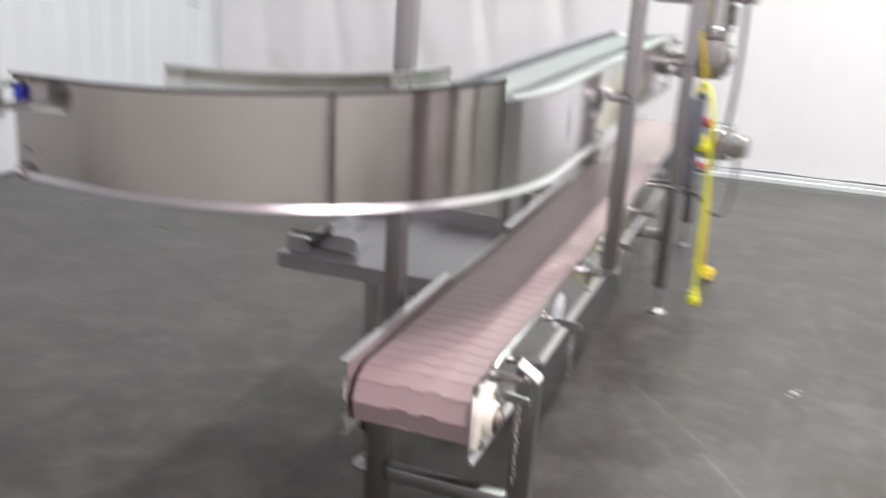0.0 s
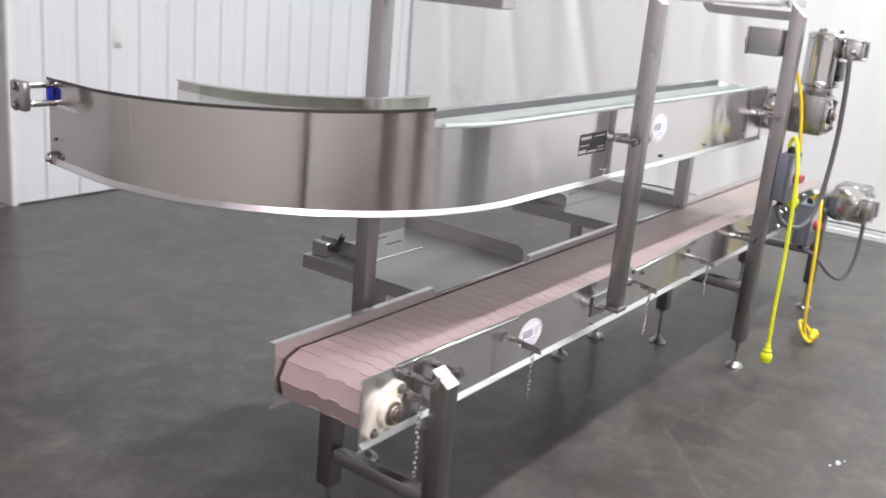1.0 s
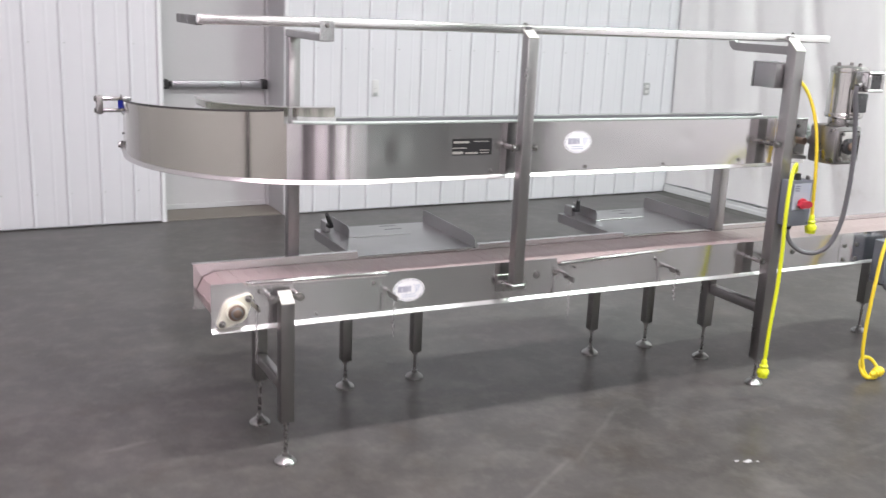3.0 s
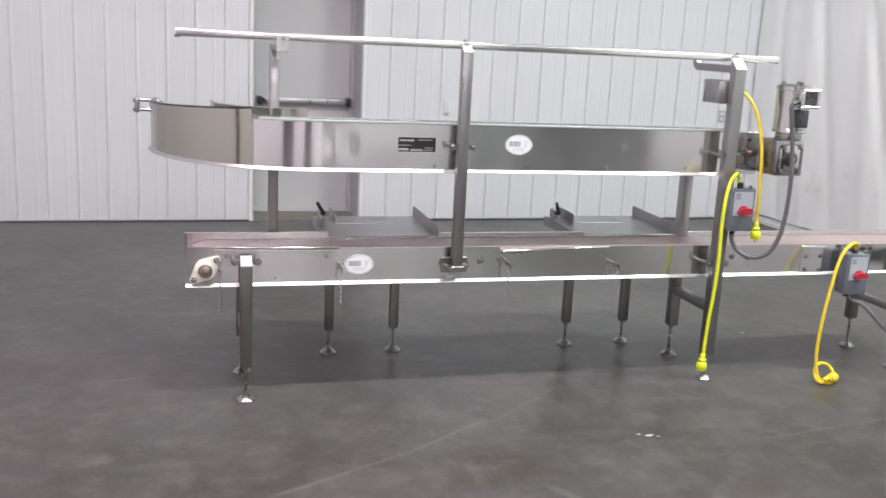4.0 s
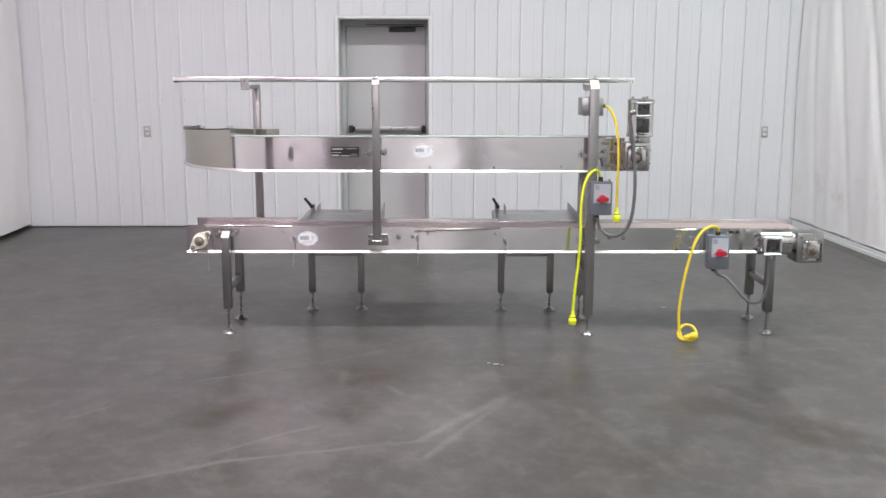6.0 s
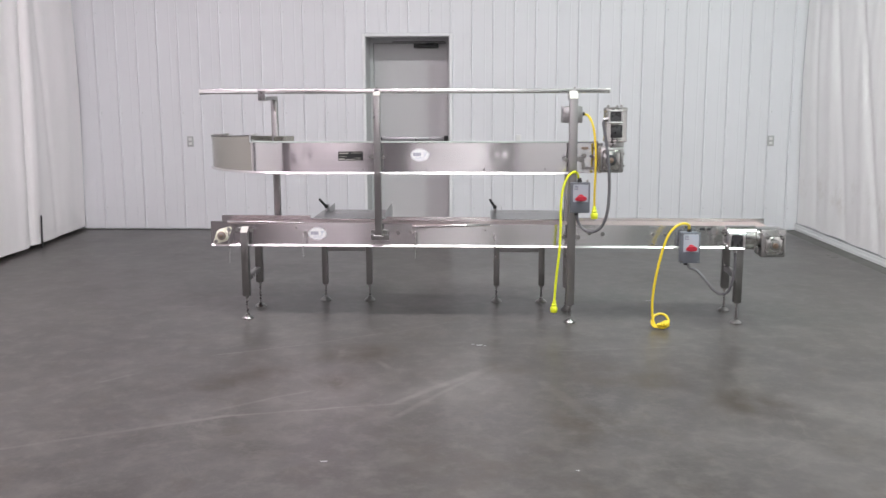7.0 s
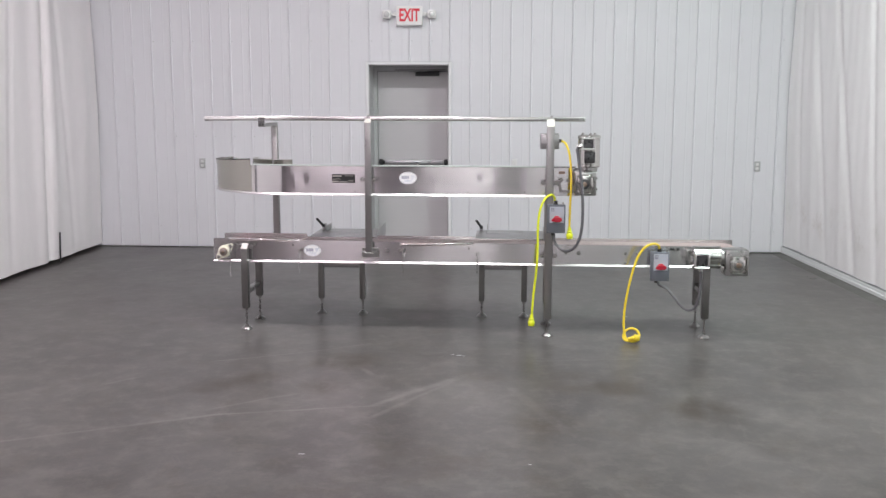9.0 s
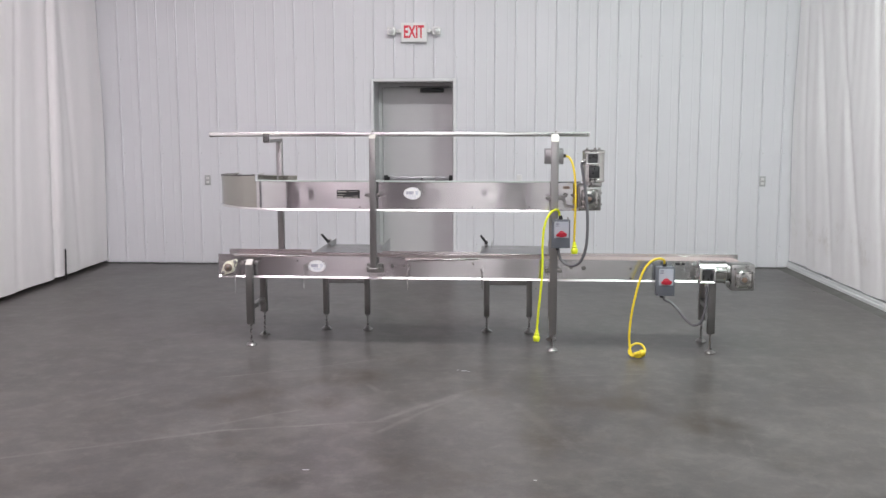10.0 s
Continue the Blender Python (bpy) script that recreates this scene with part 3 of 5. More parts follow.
    part("closer_arm", prism(bmesh.new(), [(2.62, LEAF - 0.10, 2.08), (3.22, LEAF - 0.14, 2.08), (3.225, LEAF - 0.12, 2.08), (2.62, LEAF - 0.08, 2.08)], (0, 0, 0.008)), BLACK, clo)

    # recess floor: bare dusty concrete
    t = new("threshold", mesh_of("threshold", Box((DOOR_L + 0.009, YB + 0.02, 0.0005), (DOOR_R - 0.009, LEAF - 0.021, 0.004)), material("dusty_threshold", (0.24, 0.215, 0.19), 0.7, var=0.25, scale=6, fine=50)))
    tagged(t, "dusty bare concrete in the doorway", "threshold", kind="structure")

    # plain unseen walls and ceiling that close the place; wall tones shape the steel's reflections
    for name, lo, hi, mat in (("wall_west", (-3.2, -9.6, 0), (-3.0, YB + 0.03, ROOF), TANWALL), ("wall_east", (7.95, -9.6, 0), (8.15, YB + 0.03, ROOF), BACKWALL),
                              ("wall_south", (-3.2, -9.8, 0), (8.15, -9.6, ROOF), BACKWALL)):
        w = new(name, mesh_of(name, Box(lo, hi), mat, 0))
        tagged(w, "plain painted warehouse wall", "wall", kind="structure")
    # unseen dark panels, added so the plates mirror dark vertical bands
    for k, (lo, hi) in enumerate((((-2.6, -9.599, 0), (-1.2, -9.55, 3.2)), ((1.22, -9.599, 0), (2.08, -9.55, 3.2)), ((3.48, -9.599, 0), (3.94, -9.55, 3.2)))):
        w = new("door_%d" % (k + 2), mesh_of("door", Box(lo, hi), REFLECTED_DARK, 0))
        tagged(w, "unseen dark panel added to put dark bands in the steel's reflections", "door", kind="structure")
    # unseen white reflectors, added so the plates mirror bright bands
    for x0, x1 in ((-0.48, 1.2), (2.10, 3.47), (4.0, 6.0)):
        w = new("reflector_panel", mesh_of("reflector_panel", Box((x0, -9.598, 0), (x1, -9.53, ROOF - 0.001)), WHITEWALL, 0))
        tagged(w, "unseen white reflector panel added to brighten the steel's reflections", "wall panel", kind="structure")
    # unseen dark post, added only for a dark stripe mirrored in the bend
    for x, y, h in ((-0.60, -0.35, 0.05),):
        w = new("column", mesh_of("column", Box((x - h, y - h, 0), (x + h, y + h, ROOF - 0.001), 0.01), REFLECTED_POST))
        tagged(w, "unseen dark post added to put a dark stripe in the steel's reflections", "column", kind="structure")
    c = new("ceiling", mesh_of("ceiling", Box((-3.6, -10.0, ROOF), (8.6, 6.0, ROOF + 0.15)), CEIL, 0))
    tagged(c, "plain pale ceiling deck", "ceiling", kind="structure")


def curtain(name, a, b, z0, z1, out, folds, label, seed, mat, deep=0.03, creases=()):
    """A hanging sheet from plan point a to b with soft uneven folds; out is the side it bulges to."""
    rnd = random.Random(seed)
    a, b = Vector((*a, 0)), Vector((*b, 0))
    d = b - a
    length = d.length
    d.normalize()
    n = Vector((-d.y, d.x, 0)) * out
    nu, nv = int(length / 0.03), 46
    waves = [(rnd.uniform(0.6, 1.4) * folds * k, rnd.uniform(0, 6.28), rnd.uniform(0.4, 1.0) / k ** 0.75, rnd.uniform(-0.3, 0.3)) for k in (1, 1.7, 2.9, 4.6, 7.5)]
    bm = bmesh.new()
    layers = []
    for depth in (0.0, -0.004):
        grid = []
        for i in range(nu + 1):
            u = length * i / nu
            col = []
            for j in range(nv + 1):
                v = j / nv
                z = z0 + (z1 - z0) * v
                w = sum(amp * math.sin(2 * math.pi * f * u + ph + lean * z * 4) for f, ph, amp, lean in waves)
                big = noise.noise(Vector((u * 0.55, z * 0.35, seed))) * 0.06
                calm = 0.45 + 0.55 * min(1.0, v * 3)
                big += sum(dep * math.exp(-((u - cu + tilt * z) / wid) ** 2) for cu, dep, wid, tilt in creases)
                low = 0.003 * math.exp(-v * 10) * math.sin(u * 9 + seed)
                p = a + d * u + n * (deep * w * (0.55 + 0.65 * noise.noise(Vector((u * 0.8, z * 0.5, seed + 7)))) * calm + big * calm + depth)
                col.append(bm.verts.new((p.x, p.y, z + (low if j == 0 else 0))))
            grid.append(col)
        layers.append(grid)
    for g in layers:
        for i in range(nu):
            for j in range(nv):
                bm.faces.new((g[i][j], g[i + 1][j], g[i + 1][j + 1], g[i][j + 1]))
    f, k = layers
    for i in range(nu):
        for j in (0, nv):
            bm.faces.new((f[i][j], k[i][j], k[i + 1][j], f[i + 1][j]))
    for j in range(nv):
        for i in (0, nu):
            bm.faces.new((f[i][j], f[i][j + 1], k[i][j + 1], k[i][j]))
    ob = new(name, mesh_of(name, bm, mat, 80))
    return tagged(ob, label, "curtain")


# ---- small wall things ----
def exit_sign():
    y = YB + 0.002
    s = thing("exit_sign", (2.83, y, 2.566), "white exit sign with red letters and two emergency lamp heads", "exit sign", plan=ROOM)
    h = part("housing", Box((2.680, y - 0.055, 2.566), (2.978, y, 2.784), 0.008, 2), SIGN, s)
    part("face", Box((2.690, y - 0.058, 2.576), (2.968, y - 0.0555, 2.774), 0.001), SIGN, h)
    cu = bpy.data.curves.new("letters", "FONT")
    cu.body, cu.size, cu.extrude, cu.offset, cu.align_x, cu.align_y = "EXIT", 0.172, 0.0015, 0.0045, "CENTER", "CENTER"
    tmp = new("letters_source", cu)
    dg = bpy.context.evaluated_depsgraph_get()
    me = bpy.data.meshes.new_from_object(tmp.evaluated_get(dg))
    bpy.data.objects.remove(tmp)
    me.transform(pose(2.829, y - 0.0598, 2.675, 90) @ Matrix.Diagonal((0.66, 1.12, 1, 1)))
    me.transform(Matrix.Translation(-BASE[s]))
    me.materials.clear()
    me.materials.append(SIGNRED)
    ob = new("letters", me)
    ob.parent, ob["label"] = h, "red capital letters EXIT"
    for sx in (-1, 1):
        x = 2.829 + sx * 0.235
        bm = Rod((2.829 + sx * 0.15, y - 0.03, 2.69), (x, y - 0.035, 2.69), 0.014, 12)
        rod(bm, (2.829 + sx * 0.165, y - 0.03, 2.675), (2.829 + sx * 0.165, y - 0.03, 2.715), 0.024, 14)
        arm = part("lamp_arm", bm, SIGN, s)
        bm = box(bmesh.new(), (x - 0.048 + sx * 0.02, y - 0.075, 2.645), (x + 0.048 + sx * 0.02, y - 0.012, 2.735), 0.014, 2)
        part("lamp_head", bm, SIGN, arm)
        part("lens", lathe(bmesh.new(), [(0.034, 0), (0.033, 0.006), (0.02, 0.011), (0, 0.012)], Matrix.Translation((x + sx * 0.02, y - 0.0752, 2.69)) @ pose(0, 0, 0, 90)), LENS, arm, "clear lamp lens")


def wall_outlet(x, z, label, w=0.07, h=0.115, faces=2):
    y = YB + 0.0095
    s = thing("wall_outlet", (x, y, z - h / 2), label, "wall outlet", group="outlets on the wall", plan=ROOM)
    p = part("cover_plate", Box((x - w / 2, y - 0.008, z - h / 2), (x + w / 2, y, z + h / 2), 0.003, 2), OUTLET if faces == 2 else IVORY, s)
    for k in range(faces):
        zc = z + (0.5 - k if faces == 2 else -1.0) * 0.048
        part("socket", Box((x - 0.017, y - 0.011, zc - 0.014), (x + 0.017, y - 0.0082, zc + 0.014), 0.003, 2), IVORY if faces == 2 else OUTLET, p, "socket face")
    part("screw", Rod((x, y - 0.0082, z), (x, y - 0.0105, z), 0.004, 8), BOLT, p)


def kerb():
    """White capped kerb along the curtain on the east side, on a low concrete base."""
    m = frame_of(3.0, (7.10, 5.3))
    k = thing("kerb", (7.14, 5.3, 0), "white metal-capped concrete kerb along the curtained wall", "kerb", kind="structure", plan=m)
    prof = [(6.985, 0.0), (7.045, 0.006), (7.078, 0.012), (7.086, 0.017), (7.32, 0.017), (7.32, 0.0)]
    part("base", Prism([(x, 5.34, z) for x, z in prof], (0, -7.95, 0)), KERB_C, k, "bare grey concrete base", smooth=0)
    for i in range(3):
        y1 = 5.34 - i * 2.65
        prof = [(7.090, 0.0175), (7.090, 0.048), (7.096, 0.052), (7.096, 0.080), (7.100, 0.083), (7.32, 0.083), (7.32, 0.0175)]
        part("cap", Prism([(x, y1, z) for x, z in prof], (0, -2.644, 0)), KERB_W, k, smooth=0)
        part("seal_strip", Box((7.101, y1 - 2.644, 0.0835), (7.125, y1, 0.090)), BARGREY, k, "thin grey seal under the curtain")


build_room()
curtain("curtain", (-0.870, 5.34), (-0.790, -6.2), 0.042, 4.6, 1, 0.5, "pinkish white vinyl curtain hanging in folds just above the floor", 3, CURTAIN_W, 0.007,
        ((1.36, -0.08, 0.03, 0.05), (1.50, 0.03, 0.09, 0.05), (1.20, 0.04, 0.10, 0.02), (0.75, -0.018, 0.05, -0.06), (0.45, 0.02, 0.14, 0.03), (2.15, -0.014, 0.05, 0.10)))
# beyond y -2.6 the sheet is an unseen extension that brightens the steel's reflections
curtain("curtain", (7.115, 5.35), (7.711, -6.2), 0.094, 4.6, -1, 0.5, "white vinyl curtain hanging over a white kerb, stained low down", 11, CURTAIN_E, 0.014,
        ((0.5, -0.02, 0.05, 0.10), (0.8, 0.015, 0.10, 0.05), (1.25, -0.02, 0.05, 0.22), (1.6, 0.012, 0.08, 0.10), (2.0, -0.028, 0.05, 0.30), (2.45, -0.018, 0.05, 0.15), (3.1, -0.02, 0.07, 0.2)))
kerb()
exit_sign()
wall_outlet(0.376, 0.995, "grey steel duplex outlet on the ribbed wall")
wall_outlet(6.785, 0.995, "grey steel duplex outlet on the ribbed wall")
wall_outlet(4.035, 1.0, "small white blank cover plate on the ribbed wall", 0.06, 0.13, 1)


# ---- lower conveyor ----
YF, YR = 1.320, 1.602        # inner planes of the front and rear side plates
X0 = 1.709                    # tail end of the lower frame
NOSE_Z, NOSE_R = 0.590, 0.070
NX0, NX1 = 1.792, 5.585


def belt_module(name, pitch, width, thick, steps, mat, gap=0.0013, tooth=0.008):
    """One moulded belt row whose stepped edges mesh with its neighbours; steps: the share of the width of each step; x from 0 to pitch, top at z 0."""
    edge, y = [], 0.0
    for i, w in enumerate(steps):
        e = tooth / 2 if i % 2 else -tooth / 2
        edge += [(0, 0, y * width), (e, 1, (y + 0.012) * width), (e, 1, (y + w - 0.012) * width)]
        y += w
    edge.append((0, 0, width))
    out = [(e + g * gap / 2 + 0.0002, y) for e, g, y in edge] + [(pitch + e - g * gap / 2 - 0.0002, y) for e, g, y in reversed(edge)]
    bm = prism(bmesh.new(), [(x, y - width / 2, -thick) for x, y in out], (0, 0, thick))
    return mesh_of(name, bm, mat, 0)


def grid_link(name, pitch, width, mat):
    """One open-mesh belt row: two cross bars joined by short ribs, square holes between; x from 0 to pitch, top at z 0."""
    bm = bmesh.new()
    bar = pitch * 0.20
    for x in (0.0, pitch / 2):
        box(bm, (x, -width / 2, -0.008), (x + bar, width / 2, 0))
    n = int(width / 0.015)
    for i in range(n + 1):
        y = -width / 2 + i * (width - 0.0045) / n
        for x in (bar, pitch / 2 + bar):
            box(bm, (x, y, -0.0078), (x + pitch / 2 - bar, y + 0.0045, -0.0004))
    return mesh_of(name, bm, mat, 0)


def loop_point(s, a, b, zc, r):
    """Along a belt loop: top run from a to b, round the far end, back underneath."""
    run, arc = b - a, math.pi * r
    s %= 2 * (run + arc)
    if s < run:
        return Vector((a + s, 0, zc + r))
    s -= run
    if s < arc:
        t = s / r
        return Vector((b + r * math.sin(t), 0, zc + r * math.cos(t)))
    s -= arc
    if s < run:
        return Vector((b - s, 0, zc - r))
    t = (s - run) / r
    return Vector((a - r * math.sin(t), 0, zc - r * math.cos(t)))


def lay_belt(parent, me, a, b, zc, r, y, pitch, start=0.0, name="belt_link"):
    total = 2 * (b - a + math.pi * r)
    n = int(total / pitch)
    step = total / n
    base = BASE[parent]
    for i in range(n):
        p, q = loop_point(start + i * step, a, b, zc, r), loop_point(start + (i + 1) * step, a, b, zc, r)
        d = (q - p).normalized()
        up = Vector((-d.z, 0, d.x))
        m = Matrix((Vector((d.x, 0, up.x)), Vector((0, 1, 0)), Vector((d.z, 0, up.z)))).to_4x4()
        m.translation = Vector((p.x, y, p.z)) - base
        piece(name, me, parent, m)


def sticker(parent, x, y, z, rx=0.066, rz=0.046):
    """Oval white maker's label: plain dark bars where the name stands."""
    seg = 28
    o = [(x + rx * math.cos(2 * math.pi * i / seg), y, z + rz * math.sin(2 * math.pi * i / seg)) for i in range(seg)]
    s = part("sticker", Prism(o, (0, -0.0008, 0)), STICKER, parent, "oval white label with dark bars", smooth=0)
    e = [(x + 0.94 * rx * math.cos(2 * math.pi * i / seg), z + 0.92 * rz * math.sin(2 * math.pi * i / seg)) for i in range(seg)]
    bm = bmesh.new()
    for i in range(seg):
        (ax, az), (bx, bz) = e[i], e[(i + 1) % seg]
        prism(bm, [(ax, y - 0.0009, az), (bx, y - 0.0009, bz), (x + (bx - x) * 0.965, y - 0.0009, z + (bz - z) * 0.965), (x + (ax - x) * 0.965, y - 0.0009, z + (az - z) * 0.965)], (0, -0.0004, 0))
    part("border", bm, STICKER_INK, s, "thin dark oval border")
    for a, b in ((-0.047, -0.029), (-0.027, -0.003), (-0.001, 0.008)):
        part("mark", Box((x + a, y - 0.0014, z - 0.008), (x + b, y - 0.0009, z + 0.016)), STICKER_MID, s)
    for k in range(4):
        part("mark", Box((x + 0.021 + 0.002 * k, y - 0.0014, z + 0.014 - 0.008 * k), (x + 0.050 - 0.004 * k, y - 0.0009, z + 0.0170 - 0.008 * k)), STICKER_PALE, s)
    for k in range(2):
        part("mark", Box((x - 0.030, y - 0.0014, z - 0.019 - 0.009 * k), (x + 0.030, y - 0.0009, z - 0.0165 - 0.009 * k)), STICKER_PALE, s)


def chain_pin(parent, x, z, y, length, lean):
    """A locking pin on the side plate with a bead chain hanging from it."""
    bm = Rod((x, y, z), (x, y - 0.03, z), 0.007, 12)
    p = part("pin", bm, BOLT, parent)
    d = Vector((0.014, -0.052, -0.014 + lean))
    bm = bmesh.new()
    a = Vector((x - 0.008, y - 0.032, z + 0.006))
    prism(bm, [a, a + d, a + d + Vector((0, -0.004, -0.019)), a + Vector((0, 0.002, -0.021))], (0.006, 0, 0))
    part("toggle", bm, BOLT, p, "flat steel toggle")
    bm = bmesh.new()
    c = a + d * 0.6 + Vector((0.003, 0, -0.022))
    n = int(length / 0.0135)
    for i in range(n):
        q = c + Vector((0.0015 * math.sin(i * 0.9), 0.0015 * math.cos(i * 1.3), -0.0135 * i))
        m = Matrix.Translation(q) @ pose(0, 0, 0, 0, 0, 90 * (i % 2))
        for t in range(10):
            t0, t1 = 2 * math.pi * t / 10, 2 * math.pi * (t + 1) / 10
            rod(bm, m @ Vector((0.0045 * math.cos(t0), 0, 0.0095 * math.sin(t0))), m @ Vector((0.0045 * math.cos(t1), 0, 0.0095 * math.sin(t1))), 0.0015, 4)
    part("chain", bm, BRIGHT, p, "thin steel link chain", smooth=0)


def side_plate(y, out, top, x0, x1, zb):
    """A folded side plate: profile along x (out is -1 or 1)."""
    t = 0.003 * out
    bm = Prism([(x0, y, zb)] + [(x1, y, zb)] + [(x, y, z) for x, z in reversed(top)], (0, t, 0))
    return bm


def plate_flange(y, out, x0, x1, zb):
    """The slanted lip folded out along the foot of a side plate."""
    t = 0.0033 * out
    return Prism([(x0, y + t, zb + 0.012), (x0, y + out * 0.014, zb + 0.001), (x0, y + out * 0.015, zb - 0.002), (x0, y + t, zb - 0.001)], (x1 - x0, 0, 0))


def lower_conveyor():
    c = thing("lower_conveyor", (3.65, 1.46, 0), "long stainless steel conveyor with pink modular belt on levelling legs", "conveyor")
    zb = 0.516
    top_f = [(X0, 0.690), (1.825, 0.690), (1.832, 0.676), (2.372, 0.668), (2.378, 0.682), (3.135, 0.678), (3.142, 0.644), (3.690, 0.662), (3.697, 0.676), (5.50, 0.670)]
    fp = part("side_plate", side_plate(YF, -1, top_f, X0, 5.50, zb), STEEL, c, "brushed steel front side plate", smooth=0)
    top_r = [(X0, 0.692), (2.365, 0.692), (2.37, 0.668), (2.918, 0.668), (2.924, 0.684), (3.683, 0.684), (3.688, 0.666), (4.222, 0.666), (4.228, 0.682), (5.64, 0.682)]
    rp = part("side_plate", side_plate(YR, 1, top_r, X0, 5.64, zb), STEEL, c, "brushed steel rear side plate", smooth=0)
    part("bottom_flange", plate_flange(YF, -1, X0, 5.50, zb), SATIN, fp, "bright slanted bottom flange", smooth=0)
    part("bottom_flange", plate_flange(YR, 1, X0, 5.64, zb), SATIN, rp, "bright slanted bottom flange", smooth=0)
    # folded top edges
    for x0, x1, z in ((X0, 2.365, 0.692), (2.924, 3.683, 0.684), (4.228, 5.64, 0.682)):
        part("top_fold", Box((x0, YR + 0.0035, z - 0.004), (x1, YR + 0.022, z), 0.001), STEEL, c)
    # guide rods along the front edge
    for p, q in (((1.832, 1.314, 0.688), (2.372, 1.314, 0.680)), ((3.150, 1.314, 0.656), (3.688, 1.314, 0.672))):
        part("guide_rod", Rod(p, q, 0.008, 14, bevel=0.002), BRIGHT, c, "bright round guide rod")
    # wear strips and slider bed under the belt; the bed's dark colour paints shade into the belt gaps
    part("slider_bed", Box((NX0 + 0.05, YF + 0.006, 0.628), (NX1 - 0.06, YR - 0.004, 0.640)), CONDUIT, c)
    # belt
    rows = belt_module("belt_link", 0.0508, YR - YF - 0.012, 0.011, (0.27, 0.13, 0.12, 0.14, 0.34), PINKBELT)
    lay_belt(c, rows, NX0, NX1, NOSE_Z, NOSE_R, (YF + YR) / 2, 0.0508)
    # tail shaft, sprockets
    for x in (NX0, NX1):
        sh = part("shaft", Rod((x, YF - 0.03, NOSE_Z), (x, YR + 0.03, NOSE_Z), 0.0175, 20), BRASS, c, "worn round shaft")
        bm = bmesh.new()
        for y in (1.36, 1.46, 1.56):
            rod(bm, (x, y - 0.012, NOSE_Z), (x, y + 0.012, NOSE_Z), 0.064, 24)
        part("sprocket", bm, BLACK, sh)
    # tail flange bearing: two-bolt oval, set diagonally
    for yb, s in ((YF - 0.003, -1), (YR + 0.003, 1)):
        bm = bmesh.new()
        axis = Vector((0.047, 0, 0.043))
        out = []
        u = axis.normalized()
        v = Vector((-u.z, 0, u.x))
        cen = Vector((NX0, yb, NOSE_Z))
        for k0, k1, rc, off in ((-38, 38, 0.019, 0.062), (52, 128, 0.047, 0.0), (142, 218, 0.019, -0.062), (232, 308, 0.047, 0.0)):
            for i in range(8):
                t = radians(k0 + (k1 - k0) * i / 7)
                out.append(cen + u * (off + rc * math.cos(t)) + v * (rc * math.sin(t)))
        prism(bm, out, (0, s * 0.012, 0))
        rod(bm, cen + Vector((0, s * 0.012, 0)), cen + Vector((0, s * 0.030, 0)), 0.038, 28, bevel=0.003)
        b = part("bearing", bm, CREAM, c, "cream plastic two-bolt flange bearing")
        part("bearing_insert", Rod(cen + Vector((0, s * 0.029, 0)), cen + Vector((0, s * 0.034, 0)), 0.030, 28, bevel=0.001), BRASS, b, "dark bronze bearing insert")
        part("collar", Rod(cen + Vector((0, s * 0.0342, 0)), cen + Vector((0, s * 0.041, 0)), 0.022, 24, bevel=0.002), CAST, b, "grey steel locking collar")
        part("shaft_end", Rod(cen + Vector((0, s * 0.0412, 0)), cen + Vector((0, s * 0.046, 0)), 0.015, 20, bevel=0.002), BRASS, b, "round shaft end")
        for q in (1, -1):
            part("bolt", hexbolt(bmesh.new(), cen + u * (0.064 * q) + Vector((0, s * 0.012, 0)), (0, s, 0), 0.009, 0.008), BOLT, b)
    # small bolts on the front plate
    for x, z, r in ((1.882, 0.652, 0.006), (2.32, 0.645, 0.006), (3.041, 0.615, 0.011), (3.130, 0.616, 0.008), (3.227, 0.636, 0.006), (3.649, 0.635, 0.006), (2.095, 0.548, 0.004), (2.869, 0.535, 0.004),
                    (3.69, 0.530, 0.004), (4.372, 0.617, 0.011), (4.464, 0.610, 0.011), (4.806, 0.612, 0.011), (4.889, 0.612, 0.011), (4.808, 0.541, 0.011), (4.891, 0.541, 0.011), (5.17, 0.65, 0.006)):
        part("bolt", hexbolt(bmesh.new(), (x, YF - 0.003, z), (0, -1, 0), r), BOLT, c)
    part("splice_plate", Box((4.775, YF - 0.0055, 0.520), (4.922, YF - 0.0031, 0.664), 0.001), STEEL, c)
    part("slot", Box((5.13, YF - 0.0042, 0.640), (5.20, YF - 0.0031, 0.656), 0.0005), BLACK, c)
    for x, z, l, lean in ((1.850, 0.628, 0.21, 0.0), (2.375, 0.612, 0.16, 0.004), (3.160, 0.618, 0.17, 0.0), (3.712, 0.598, 0.13, 0.005)):
        chain_pin(c, x, z, YF - 0.003, l, lean)
    sticker(c, 2.468, YF - 0.0032, 0.604)
    # legs
    yl, yr = 1.262, 1.630
    for x, y, lo, hi, slope in ((1.963, yl, 0.165, 0.655, 0.035), (1.969, yr, 0.19, 0.66, 0), (5.389, yl, 0.145, 0.58, 0), (5.391, yr, 0.17, 0.66, 0)):
        leg = tube_leg(c, x, y, lo, hi, 0.052, "square steel tube leg", slope)
        foot_parts(leg, x, y, lo)
        for q in (-1, 1):
            if hi > 0.6:
                ys, yt = (YF - 0.003, y - 0.004) if y < 1.4 else (YR + 0.003, y + 0.004)
                bm = Rod((x + q * 0.050, ys, 0.636), (x + q * 0.050, yt, 0.636), 0.010, 14)
                hexbolt(bm, (x + q * 0.050, yt, 0.636), (0, -1 if y < 1.4 else 1, 0), 0.011, 0.008)
